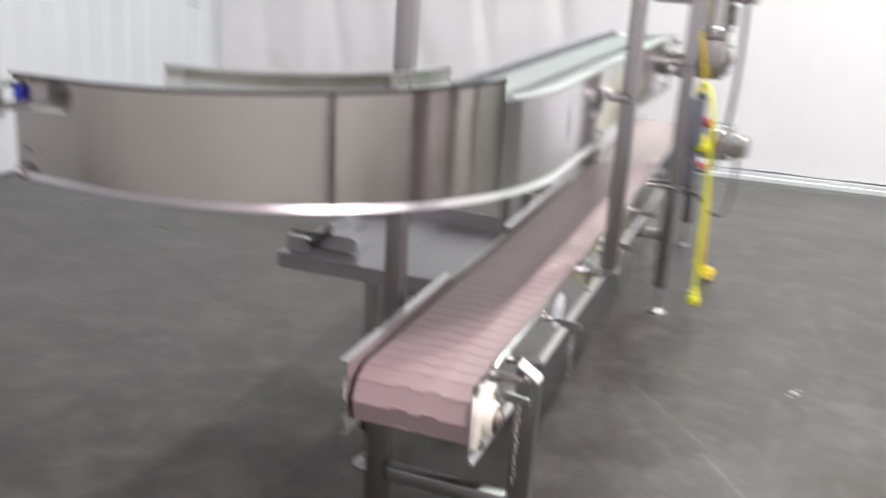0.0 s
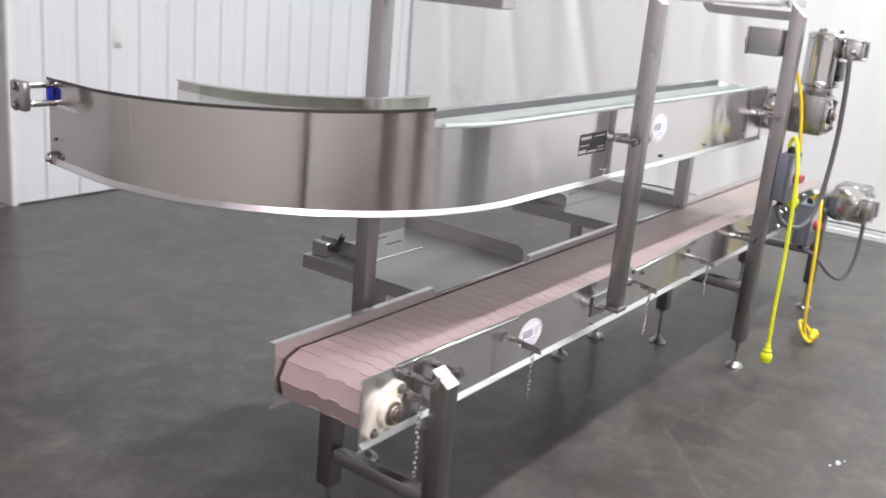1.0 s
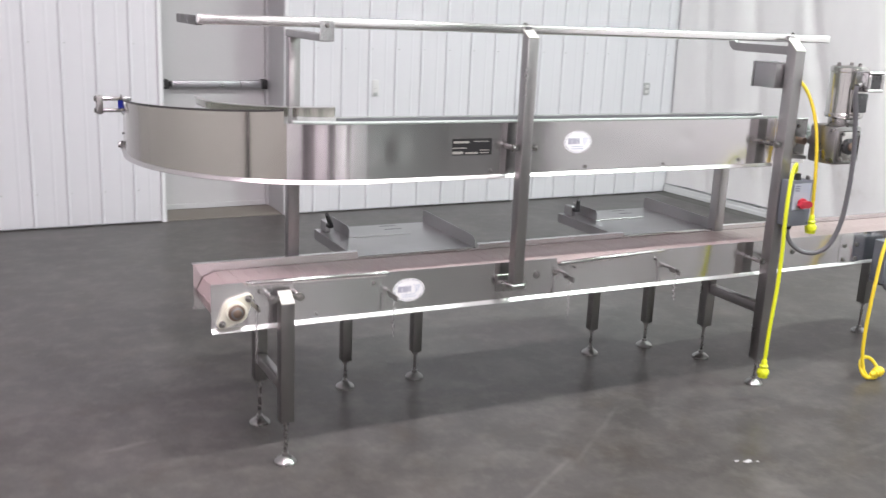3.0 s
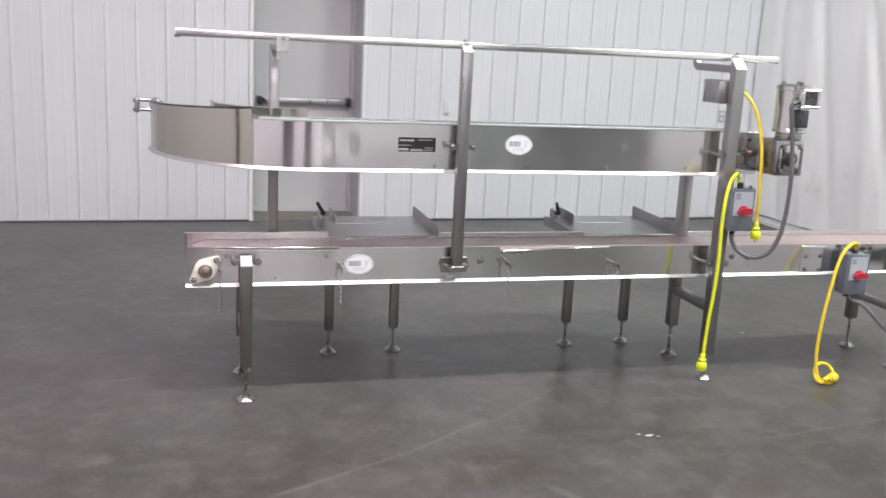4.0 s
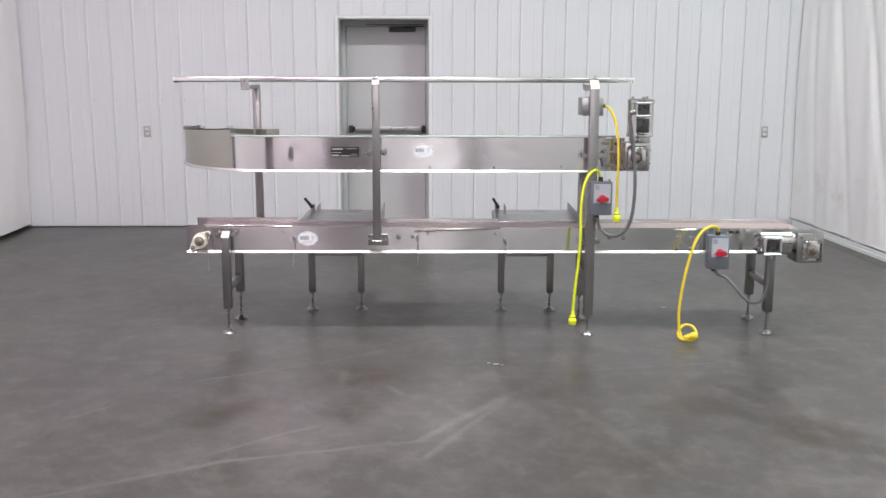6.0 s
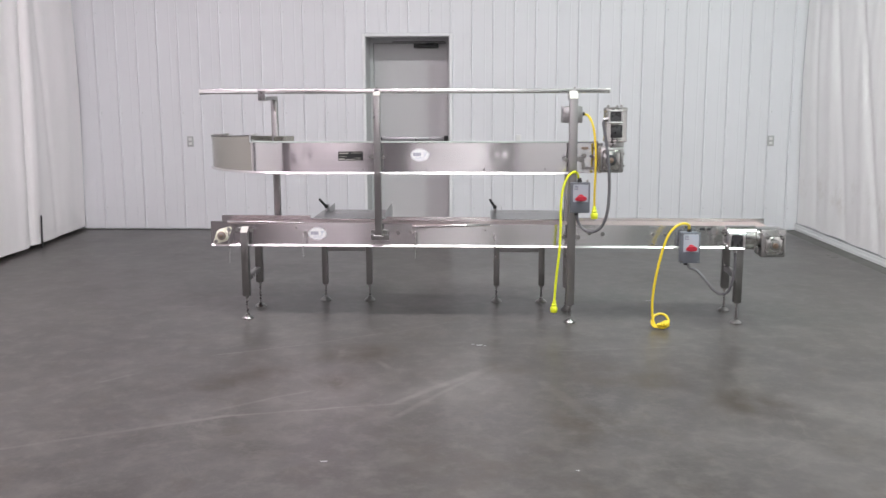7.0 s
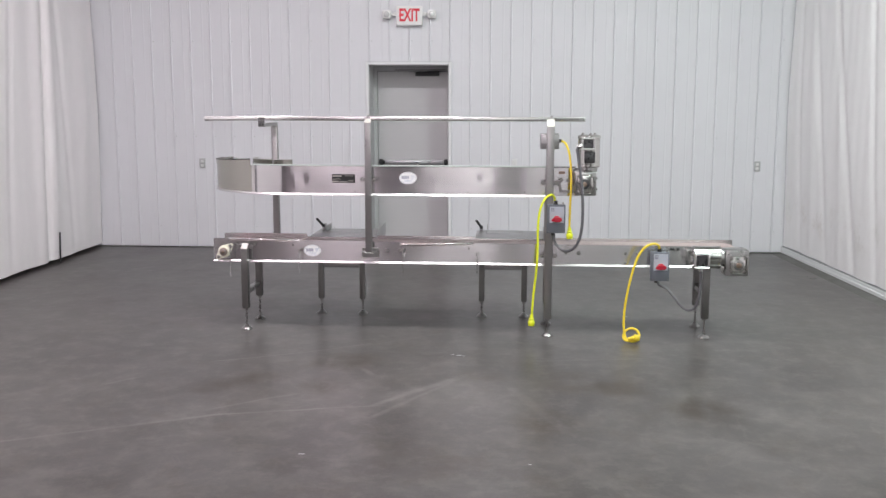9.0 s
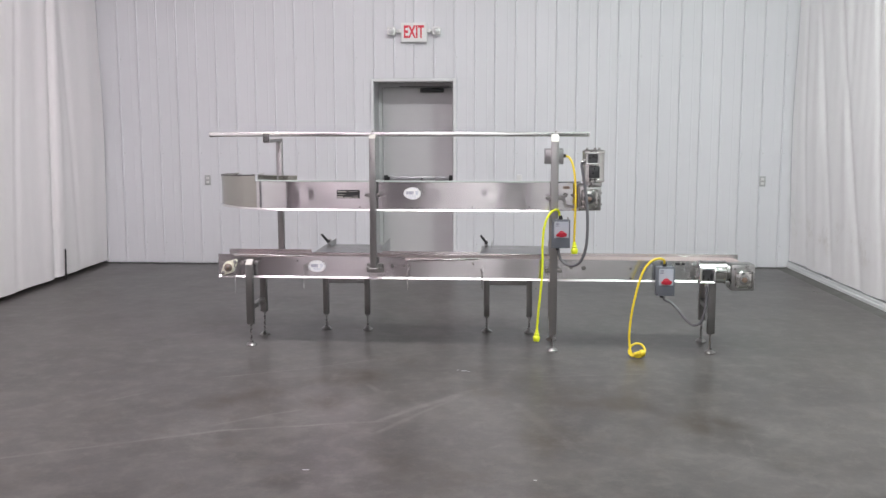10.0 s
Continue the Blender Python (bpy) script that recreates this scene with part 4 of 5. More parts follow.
                box(bm, (x + min(q * 0.024, q * 0.05), yt + 0.002, 0.626), (x + max(q * 0.024, q * 0.05), yt + 0.008, 0.646))
                part("spacer_bolt", bm, BOLT, leg)
    for x, z in ((1.966, 0.290), (5.390, 0.318)):
        part("cross_bar", Box((x - 0.019, yl + 0.027, z - 0.019), (x + 0.019, yr - 0.027, z + 0.019), 0.004, 2), TUBE, c, "square tube cross bar")
    return c


# ---- posts and overhead rail ----
def support_frame():
    s = thing("support_frame", (3.2, 1.45, 0), "stainless tube posts carrying a long overhead bar", "support frame")
    # post on the front plate, on a small welded shoe
    p = tube_leg(s, 2.909, 1.262, 0.606, 1.592, 0.047, "upright square steel post", 0.03, "post")
    bm = Box((2.850, YF - 0.010, 0.560), (2.978, YF - 0.0032, 0.632), 0.002)
    box(bm, (2.876, 1.232, 0.588), (2.940, YF - 0.008, 0.606), 0.003)
    for x in (2.864, 2.962):
        rod(bm, (x, 1.285, 0.598), (x, YF - 0.008, 0.598), 0.009, 12)
        hexbolt(bm, (x, 1.285, 0.598), (0, -1, 0), 0.011, 0.008)
    part("post_shoe", bm, CAST, p, "bolted steel post shoe")
    # front post that stands on the floor
    q = tube_leg(s, 4.240, 1.237, 0.128, 1.590, 0.056, "tall square steel post", 0.05, "post")
    foot_parts(q, 4.240, 1.237, 0.128)
    # rear posts
    r = tube_leg(s, 2.113, 1.668, 0.545, 1.530, 0.046, "upright square steel post", 0, "post")
    t = tube_leg(s, 4.241, 1.612, 0.17, 1.040, 0.053, "square steel post", 0, "post")
    foot_parts(t, 4.241, 1.612, 0.17)
    part("cross_bar", Box((4.222, 1.267, 0.345), (4.262, 1.584, 0.392), 0.004, 2), TUBE, s, "square tube cross bar")
    # spacer bolts from the posts to both conveyors
    for post, xc, yp, hits in ((p, 2.909, 1.262, ((1.150, YF),)), (q, 4.240, 1.237, ((1.135, YF), (0.600, YF)))):
        for z, yt in hits:
            for k in (-1, 1):
                x = xc + k * 0.047
                bm = Rod((x, yp - 0.004, z), (x, yt - 0.0035, z), 0.010, 14)
                hexbolt(bm, (x, yp - 0.004, z), (0, -1, 0), 0.011, 0.009)
                box(bm, (min(xc + k * 0.024, x), yp - 0.003, z - 0.012), (max(xc + k * 0.024, x), yp + 0.004, z + 0.012))
                part("spacer_bolt", bm, BOLT, post)
    for post, xc, yp, z, yt in ((t, 4.241, 1.634, 0.62, YR + 0.004), (r, 2.113, 1.668, 0.62, YR + 0.004)):
        bm = Rod((xc, yt, z), (xc, yp - 0.025, z), 0.011, 14)
        part("spacer_bolt", bm, BOLT, post)
    # overhead bar: flat box section with a dark open end
    ra = part("rail", Box((1.674, 1.288, 1.576), (4.492, 1.318, 1.610), 0.008, 3), RAILSTEEL, s, "long bright flat steel overhead bar")
    part("rail_return", Box((1.674, 1.3185, 1.572), (1.700, 1.622, 1.602), 0.003), EDGE, ra, "dark bar turned back from the end")
    # arms from the posts to the bar
    arm = part("arm", Box((2.092, 1.288, 1.530), (2.132, 1.700, 1.556), 0.003), TUBE, s, "short steel arm")
    part("arm_plate", Box((2.086, 1.282, 1.532), (2.138, 1.2875, 1.600), 0.002), BRIGHT, arm)
    part("screw", hexbolt(bmesh.new(), (2.112, 1.282, 1.585), (0, -1, 0), 0.006, 0.004), BOLT, arm)
    elbow = smooth_path([(4.241, 1.266, 1.541), (4.241, 1.40, 1.541), (4.241, 1.58, 1.541), (4.241, 1.615, 1.547), (4.241, 1.630, 1.565), (4.241, 1.632, 1.588)], 4)
    arm = part("arm", sweep(bmesh.new(), elbow, [(-0.018, -0.012), (0.018, -0.012), (0.018, 0.012), (-0.018, 0.012)], up=(1, 0, 0)), TUBE, s, "short steel arm turned up at its end")
    part("screw", hexbolt(bmesh.new(), (4.247, 1.278, 1.6105), (0, 0, 1), 0.007, 0.005), BOLT, arm)
    part("screw", hexbolt(bmesh.new(), (2.905, 1.300, 1.6105), (0, 0, 1), 0.007, 0.005), BOLT, ra)
    for x in (2.905, 4.247):
        part("rail_clip", Box((x - 0.016, 1.279, 1.574), (x + 0.016, 1.2875, 1.606), 0.002), BRIGHT, ra)
    return s


# ---- upper conveyor with the quarter bend ----
CX, CY, RO, RI = 2.290, 2.054, 0.730, 0.452
ZB, ZT, ZC, ZI = 1.026, 1.240, 1.290, 1.234   # foot, front top, rim at its high end, inner top
TAIL = 0.212


LEAN = 6.0      # the bend runs a few degrees past the quarter turn


def bend_path(r, x_end, tail, n=40):
    """Plan path of a wall: straight from x_end to the bend, a little over a quarter turn, then a short straight tail."""
    pts = [Vector((x_end, CY - r, 0))]
    for i in range(n + 1):
        t = -math.pi / 2 - radians(90 + LEAN) * i / n
        pts.append(Vector((CX + r * math.cos(t), CY + r * math.sin(t), 0)))
    way = Vector((math.sin(radians(LEAN)), math.cos(radians(LEAN)), 0))
    for k in (0.25, 0.5, 0.75, 1.0):
        pts.append(pts[n + 1] + way * (tail * k))
    return pts


def strip(bm, pts, lows, highs, off0, off1):
    """An upright band along plan points, between two sideways offsets (positive: away from the bend's centre)."""
    rows = []
    for i, p in enumerate(pts):
        d = (pts[min(i + 1, len(pts) - 1)] - pts[max(i - 1, 0)]).normalized()
        n = Vector((d.y, -d.x, 0))
        if n.dot(Vector((CX, CY, 0)) - p) > 0:
            n = -n
        z0, z1 = (v[i] if isinstance(v, list) else v for v in (lows, highs))
        rows.append([bm.verts.new((*(p + n * o).xy, z)) for o, z in ((off0, z0), (off1, z0), (off1, z1), (off0, z1))])
    for a, b in zip(rows, rows[1:]):
        for i in range(4):
            j = (i + 1) % 4
            bm.faces.new((a[i], a[j], b[j], b[i]))
    bm.faces.new(rows[0][::-1])
    bm.faces.new(rows[-1])
    return bm


DENTS = ((2.405, 1.150, 0.030, 0.055, 0.0016), (2.350, 1.120, 0.022, 0.070, -0.0012), (3.755, 1.165, 0.035, 0.030, 0.0014), (3.30, 1.10, 0.16, 0.10, 0.0012), (2.60, 1.15, 0.12, 0.12, -0.0010))


def dented_strip(bm, pts, low, high, off0, off1, rows=12):
    """An upright sheet along plan points whose outer face has a few shallow dents."""
    cols = []
    for i, p in enumerate(pts):
        d = (pts[min(i + 1, len(pts) - 1)] - pts[max(i - 1, 0)]).normalized()
        n = Vector((d.y, -d.x, 0))
        if n.dot(Vector((CX, CY, 0)) - p) > 0:
            n = -n
        col = []
        for k in range(rows + 1):
            z = low + (high - low) * k / rows
            dip = sum(dep * math.exp(-((p.x - x) / wx) ** 2 - ((z - zc) / wz) ** 2) for x, zc, wx, wz, dep in DENTS) * math.sin(math.pi * k / rows)
            col.append(bm.verts.new((*(p + n * (off1 - dip)).xy, z)))
        cols.append((col, bm.verts.new((*(p + n * off0).xy, low)), bm.verts.new((*(p + n * off0).xy, high))))
    for (a, al, ah), (b, bl, bh) in zip(cols, cols[1:]):
        for k in range(rows):
            bm.faces.new((a[k], b[k], b[k + 1], a[k + 1]))
        bm.faces.new((al, bl, b[0], a[0]))
        bm.faces.new((a[-1], b[-1], bh, ah))
        bm.faces.new((ah, bh, bl, al))
    for col, lo, hi in (cols[0], cols[-1]):
        bm.faces.new([lo] + col + [hi])
    return bm


def band(bm, pts, section):
    """A closed section of (sideways offset, height) carried along plan points."""
    rows = []
    for i, p in enumerate(pts):
        d = (pts[min(i + 1, len(pts) - 1)] - pts[max(i - 1, 0)]).normalized()
        n = Vector((d.y, -d.x, 0))
        if n.dot(Vector((CX, CY, 0)) - p) > 0:
            n = -n
        rows.append([bm.verts.new((*(p + n * o).xy, z)) for o, z in section])
    k = len(section)
    for a, b in zip(rows, rows[1:]):
        for i in range(k):
            j = (i + 1) % k
            bm.faces.new((a[i], a[j], b[j], b[i]))
    bm.faces.new(rows[0][::-1])
    bm.faces.new(rows[-1])
    return bm


def clip_back(pts, x):
    """The stretch of a wall path right of x."""
    return [p for p in pts if p.x > x]


def clip_path(pts, x):
    """The stretch of a wall path left of x."""
    y = pts[0].y
    return [Vector((x, y, 0))] + [p for p in pts if p.x < x - 1e-4]


def upper_conveyor():
    u = thing("upper_conveyor", (3.1, 1.5, ZB), "raised stainless steel conveyor with white belt and quarter-turn bend", "conveyor")
    outer = bend_path(RO, 4.261, TAIL)
    inner = bend_path(RI, 4.45, 0.05)
    seam = Vector((2.002, CY - math.sqrt(RO ** 2 - (CX - 2.002) ** 2), 0))
    w = part("outer_wall", dented_strip(bmesh.new(), [Vector((4.261 - 0.02 * i, CY - RO, 0)) for i in range(98)] + [p for p in outer if 2.003 < p.x < CX] + [seam], ZB, ZT, 0.0, 0.003), STEEL, u, "brushed steel outer wall with small dents")
    part("bend_wall", strip(bmesh.new(), [seam] + [p for p in outer if p.x < 2.001], ZB, ZT, 0.0, 0.003), STEEL_CURVE, u, "steel wall rolled round the bend, warm reflected tone put into its colour")
    part("bottom_flange", band(bmesh.new(), outer, [(0.0033, ZB + 0.013), (0.013, ZB + 0.002), (0.0145, ZB), (0.014, ZB - 0.002), (0.0033, ZB - 0.001)]), SATIN, w, "bright slanted bottom flange")
    part("edge_strip", band(bmesh.new(), clip_back(outer, 2.002), [(-0.012, ZT + 0.0005), (0.006, ZT + 0.0005), (0.008, ZT + 0.006), (0.006, ZT + 0.011), (-0.012, ZT + 0.010)]), WHITEBELT, w, "white plastic edge strip")
    raised = [p for p in outer if p.x < 2.002]
    rim = [ZC - 0.042 * (i / (len(raised) - 1)) ** 0.8 for i in range(len(raised))]
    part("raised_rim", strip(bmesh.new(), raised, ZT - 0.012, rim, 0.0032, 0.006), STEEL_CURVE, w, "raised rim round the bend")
    part("rim_edge", strip(bmesh.new(), raised, [z - 0.006 for z in rim], [z + 0.002 for z in rim], 0.0062, 0.0095), EDGE, w, "dark edge strip along the rim")
    iw = part("inner_wall", strip(bmesh.new(), inner, ZB, ZI, -0.003, 0.0), STEEL, u, "brushed steel inner wall")
    # dark strip added over the inner face in place of bare steel
    part("dark_face_strip", strip(bmesh.new(), [Vector((4.44, CY - RI, 0)), Vector((2.268, CY - RI, 0))], 1.196, ZI - 0.005, 0.0003, 0.004), CONDUIT, iw, "dark grey strip along the inner face")
    part("top_fold", strip(bmesh.new(), [Vector((4.45, CY - RI, 0)), Vector((2.268, CY - RI, 0))], ZI - 0.004, ZI, -0.014, -0.0032), BRIGHT, iw, "bright folded top edge")
    hi = clip_path(inner, 2.262)
    top = [1.270 - 0.014 * i / (len(hi) - 1) for i in range(len(hi))]
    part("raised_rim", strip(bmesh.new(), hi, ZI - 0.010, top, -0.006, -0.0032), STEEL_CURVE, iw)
    part("rim_fold", strip(bmesh.new(), hi, top, [z + 0.003 for z in top], -0.022, 0.002), SATIN, iw, "bright flat rim round the bend")
    # carrying bed and belt
    bed = strip(bmesh.new(), outer, 1.150, 1.172, -(RO - RI) + 0.004, -0.002)
    part("slider_bed", bed, CONDUIT, u, "dark bed under the belt")
    rows = grid_link("belt_link", 0.0254, RO - RI - 0.016, WHITEBELT)
    base = BASE[u]
    rm = (RO + RI) / 2
    bank = pose(0, 0, 0, -6.0)          # the carrying run is banked towards the bend's inside
    for i in range(int((4.44 - CX) / 0.0254)):
        piece("belt_link", rows, u, Matrix.Translation(Vector((CX + i * 0.0254, CY - rm, 1.222)) - base) @ bank)
    k = int(math.pi / 2 * rm / 0.0254)
    for i in range(k):
        t = -math.pi / 2 - (math.pi / 2) * (i + 0.5) / k
        high = i < k * 0.235
        p = Vector((CX + rm * math.cos(t), CY + rm * math.sin(t), (1.222 if high else 1.186) + 0.0006 * (i % 2)))
        piece("belt_link", rows, u, Matrix.Translation(p - base) @ pose(0, 0, 0, 0, 0, math.degrees(t) + 90) @ (bank if high else Matrix.Identity(4)) @ Matrix.Translation((-0.0127, 0, 0)))
    for i in range(9):
        piece("belt_link", rows, u, Matrix.Translation(Vector((CX - rm, CY + i * 0.0254, 1.186)) - base) @ pose(0, 0, 0, 0, 0, 90))
    for i in range(4):
        t = radians(20 + 28 * i)
        piece("belt_link", rows, u, Matrix.Translation(Vector((4.435 + 0.06 * math.sin(t), CY - rm, 1.162 + 0.06 * math.cos(t))) - base) @ pose(0, 0, 0, 0, 20 + 28 * i))
    # small bolts along the foot of the wall
    for x, z in ((2.80, 1.055), (3.24, 1.056), (3.64, 1.057), (4.06, 1.06)):
        part("bolt", hexbolt(bmesh.new(), (x, CY - RO - 0.0032, z), (0, -1, 0), 0.005), BOLT, u)
    # maker's plate: black with rows of unreadable print as bars
    y = CY - RO - 0.0032
    pl = part("data_plate", Box((2.628, y - 0.0012, 1.118), (2.800, y, 1.181)), BLACK, u, "black data plate with pale bars", smooth=0)
    for lo, hi, z, h in ((2.634, 2.70, 1.168, 0.008), (2.720, 2.785, 1.170, 0.003), (2.630, 2.69, 1.146, 0.003), (2.630, 2.675, 1.128, 0.010), (2.685, 2.74, 1.126, 0.006), (2.748, 2.788, 1.136, 0.003), (2.748, 2.788, 1.126, 0.003)):
        part("mark", Box((lo, y - 0.0018, z - h / 2), (hi, y - 0.0013, z + h / 2)), PLATE_INK, pl)
    sticker(u, 3.196, y, 1.157)
    # idler shaft and strap bracket at the open end of the bend
    xe, ye = outer[-1].x, outer[-1].y
    sh = part("shaft", Rod((xe - 0.030, ye - 0.022, 1.040), (CX - RI + 0.03, ye - 0.022, 1.040), 0.011, 16, bevel=0.002), BRIGHT, u, "round steel idler shaft")
    part("shaft_nut", Rod((xe - 0.020, ye - 0.022, 1.040), (xe - 0.0062, ye - 0.022, 1.040), 0.017, 6), BOLT, sh)
    for z in (1.234, 1.186):
        part("stud", Rod((xe - 0.087, ye - 0.024, z), (xe + 0.03, ye - 0.024, z), 0.0085, 14, bevel=0.001), BRIGHT, u)
    br = part("bracket", Box((xe - 0.110, ye - 0.056, 1.172), (xe - 0.086, ye + 0.008, 1.248), 0.008, 2), CAST, u, "rounded steel end bracket")
    for z in (1.234, 1.186):
        part("nut", hexbolt(bmesh.new(), (xe - 0.110, ye - 0.024, z), (-1, 0, 0), 0.010, 0.006), BOLT, br)
    part("strap", Box((xe - 0.024, ye - 0.030, 1.195), (xe - 0.0062, ye - 0.018, 1.226), 0.002), BLUE, u, "blue plastic strap")
    for x, z in ((xe - 0.0035, 1.090), (xe - 0.0035, 1.096)):
        part("bolt", hexbolt(bmesh.new(), (x, ye - 0.03 - (z - 1.09) * 6, z), (-1, 0, 0), 0.004), BOLT, u)
    # drive end: take-up plate with slots
    dp = part("drive_plate", Box((4.262, y - 0.004, 1.034), (4.452, y - 0.0002, 1.240), 0.002), STEEL, u, "slotted steel drive-end plate")
    part("warning_label", Box((4.306, y - 0.0052, 1.196), (4.352, y - 0.0042, 1.214)), BRASS, dp, "small dark red-brown label")
    part("slot", Box((4.300, y - 0.0052, 1.110), (4.316, y - 0.0042, 1.140)), BLACK, dp)
    for x, z in ((4.372, 1.150), (4.395, 1.205), (4.395, 1.075)):
        part("bolt", hexbolt(bmesh.new(), (x, y - 0.0042, z), (0, -1, 0), 0.008), BOLT, dp)
    part("shaft", Rod((4.40, CY - RO - 0.05, 1.140), (4.40, CY - RI + 0.02, 1.140), 0.016, 18), BRASS, u)
    bm = bmesh.new()
    for yy in (1.38, 1.47, 1.56):
        rod(bm, (4.40, yy - 0.012, 1.140), (4.40, yy + 0.012, 1.140), 0.085, 24)
    part("sprocket", bm, IVORY, u)
    return u


# ---- drives ----
def motor_body(bm, a, b, r):
    """A smooth stainless motor can: stepped ends and a slightly proud cap."""
    a, b = Vector(a), Vector(b)
    d = (b - a).normalized()
    m = Matrix.Translation(a) @ d.to_track_quat("Z", "Y").to_matrix().to_4x4()
    l = (b - a).length
    lathe(bm, [(r * 0.80, 0), (r, 0.004), (r * 1.04, 0.008), (r * 1.04, 0.020), (r, 0.024), (r, l - 0.028), (r * 1.035, l - 0.025), (r * 1.035, l - 0.008), (r * 0.93, l - 0.002), (r * 0.86, l), (r * 0.3, l + 0.003), (0, l + 0.003)], m, 36)
    return bm


def lid_rim(parent, x0, x1, z0, z1, y, w=0.013):
    """The bright rounded rim of a conduit box's lid."""
    bm = bmesh.new()
    for lo, hi in (((x0, z0), (x1, z0 + w)), ((x0, z1 - w), (x1, z1)), ((x0, z0 + w), (x0 + w, z1 - w)), ((x1 - w, z0 + w), (x1, z1 - w))):
        box(bm, (lo[0], y - 0.012, lo[1]), (hi[0], y - 0.0004, hi[1]), 0.005)
    part("lid_rim", bm, SATIN, parent, "bright rounded lid rim")


def upper_drive():
    g = thing("gear_motor", (4.49, 1.165, 1.05), "stainless gear motor with upright can on the drive end", "motor", group="drives")
    gb = part("gearbox", Box((4.412, 1.112, 1.056), (4.566, 1.262, 1.226), 0.010, 2), CAST, g, "square cast steel gearbox")
    part("flange", Box((4.425, 1.100, 1.072), (4.545, 1.1115, 1.208), 0.014, 2), MOTOR, gb, "square steel flange cover")
    part("hub", Rod((4.480, 1.099, 1.140), (4.480, 1.086, 1.140), 0.036, 24, bevel=0.003), COVER, gb)
    part("output_shaft", Rod((4.480, 1.086, 1.140), (4.480, 1.076, 1.140), 0.018, 20, bevel=0.002), BRASS, gb)
    for x in (4.437, 4.533):
        for z in (1.085, 1.195):
            part("bolt", hexbolt(bmesh.new(), (x, 1.0995, z), (0, -1, 0), 0.007), BOLT, gb)
    for x, z in ((4.556, 1.18), (4.556, 1.10)):
        part("bolt", hexbolt(bmesh.new(), (4.5665, 1.14, z), (1, 0, 0), 0.006), BOLT, gb)
    part("drive_shaft", Rod((4.480, 1.262, 1.140), (4.480, YF, 1.140), 0.02, 20), CAST, gb)
    arm = [(4.300, 1.306, 1.150), (4.318, 1.306, 1.150), (4.330, 1.306, 1.082), (4.425, 1.306, 1.072), (4.425, 1.306, 1.056), (4.316, 1.306, 1.064)]
    part("drive_bracket", Prism(arm, (0, -0.030, 0)), TUBE, gb, "bent steel torque arm")
    part("bolt", hexbolt(bmesh.new(), (4.322, 1.306, 1.152), (0, -1, 0), 0.012, 0.012, 0.05), BOLT, gb)
    part("neck", Rod((4.512, 1.178, 1.226), (4.512, 1.178, 1.256), 0.062, 28, bevel=0.003), CAST, g)
    mo = part("motor", motor_body(bmesh.new(), (4.512, 1.178, 1.256), (4.512, 1.178, 1.486), 0.078), MOTOR, g, "satin stainless motor can")
    for k in range(3):
        t = 0.6 + k * 2.1
        part("bolt", hexbolt(bmesh.new(), (4.512 + 0.05 * math.cos(t), 1.178 + 0.05 * math.sin(t), 1.4865), (0, 0, 1), 0.009, 0.010), BOLT, mo)
    # dark block put where the polished can mirrors a dark square
    part("dark_square", Box((4.474, 1.090, 1.288), (4.550, 1.1055, 1.372), 0.004, 2), COVER, mo, "dark square standing in for a reflection on the can")
    part("box_neck", Rod((4.512, 1.11, 1.422), (4.512, 1.082, 1.422), 0.030, 20), CAST, mo)
    cb = part("conduit_box", Box((4.448, 1.020, 1.384), (4.542, 1.092, 1.472), 0.012, 2), BRIGHT, g, "square polished conduit box")
    lid_rim(cb, 4.448, 4.542, 1.384, 1.472, 1.020)
    part("cover", Box((4.462, 1.0165, 1.398), (4.528, 1.0198, 1.458), 0.003), COVER, cb, "dark satin cover")
    part("cable_gland", Rod((4.450, 1.050, 1.415), (4.425, 1.050, 1.406), 0.015, 14), BRIGHT, cb)


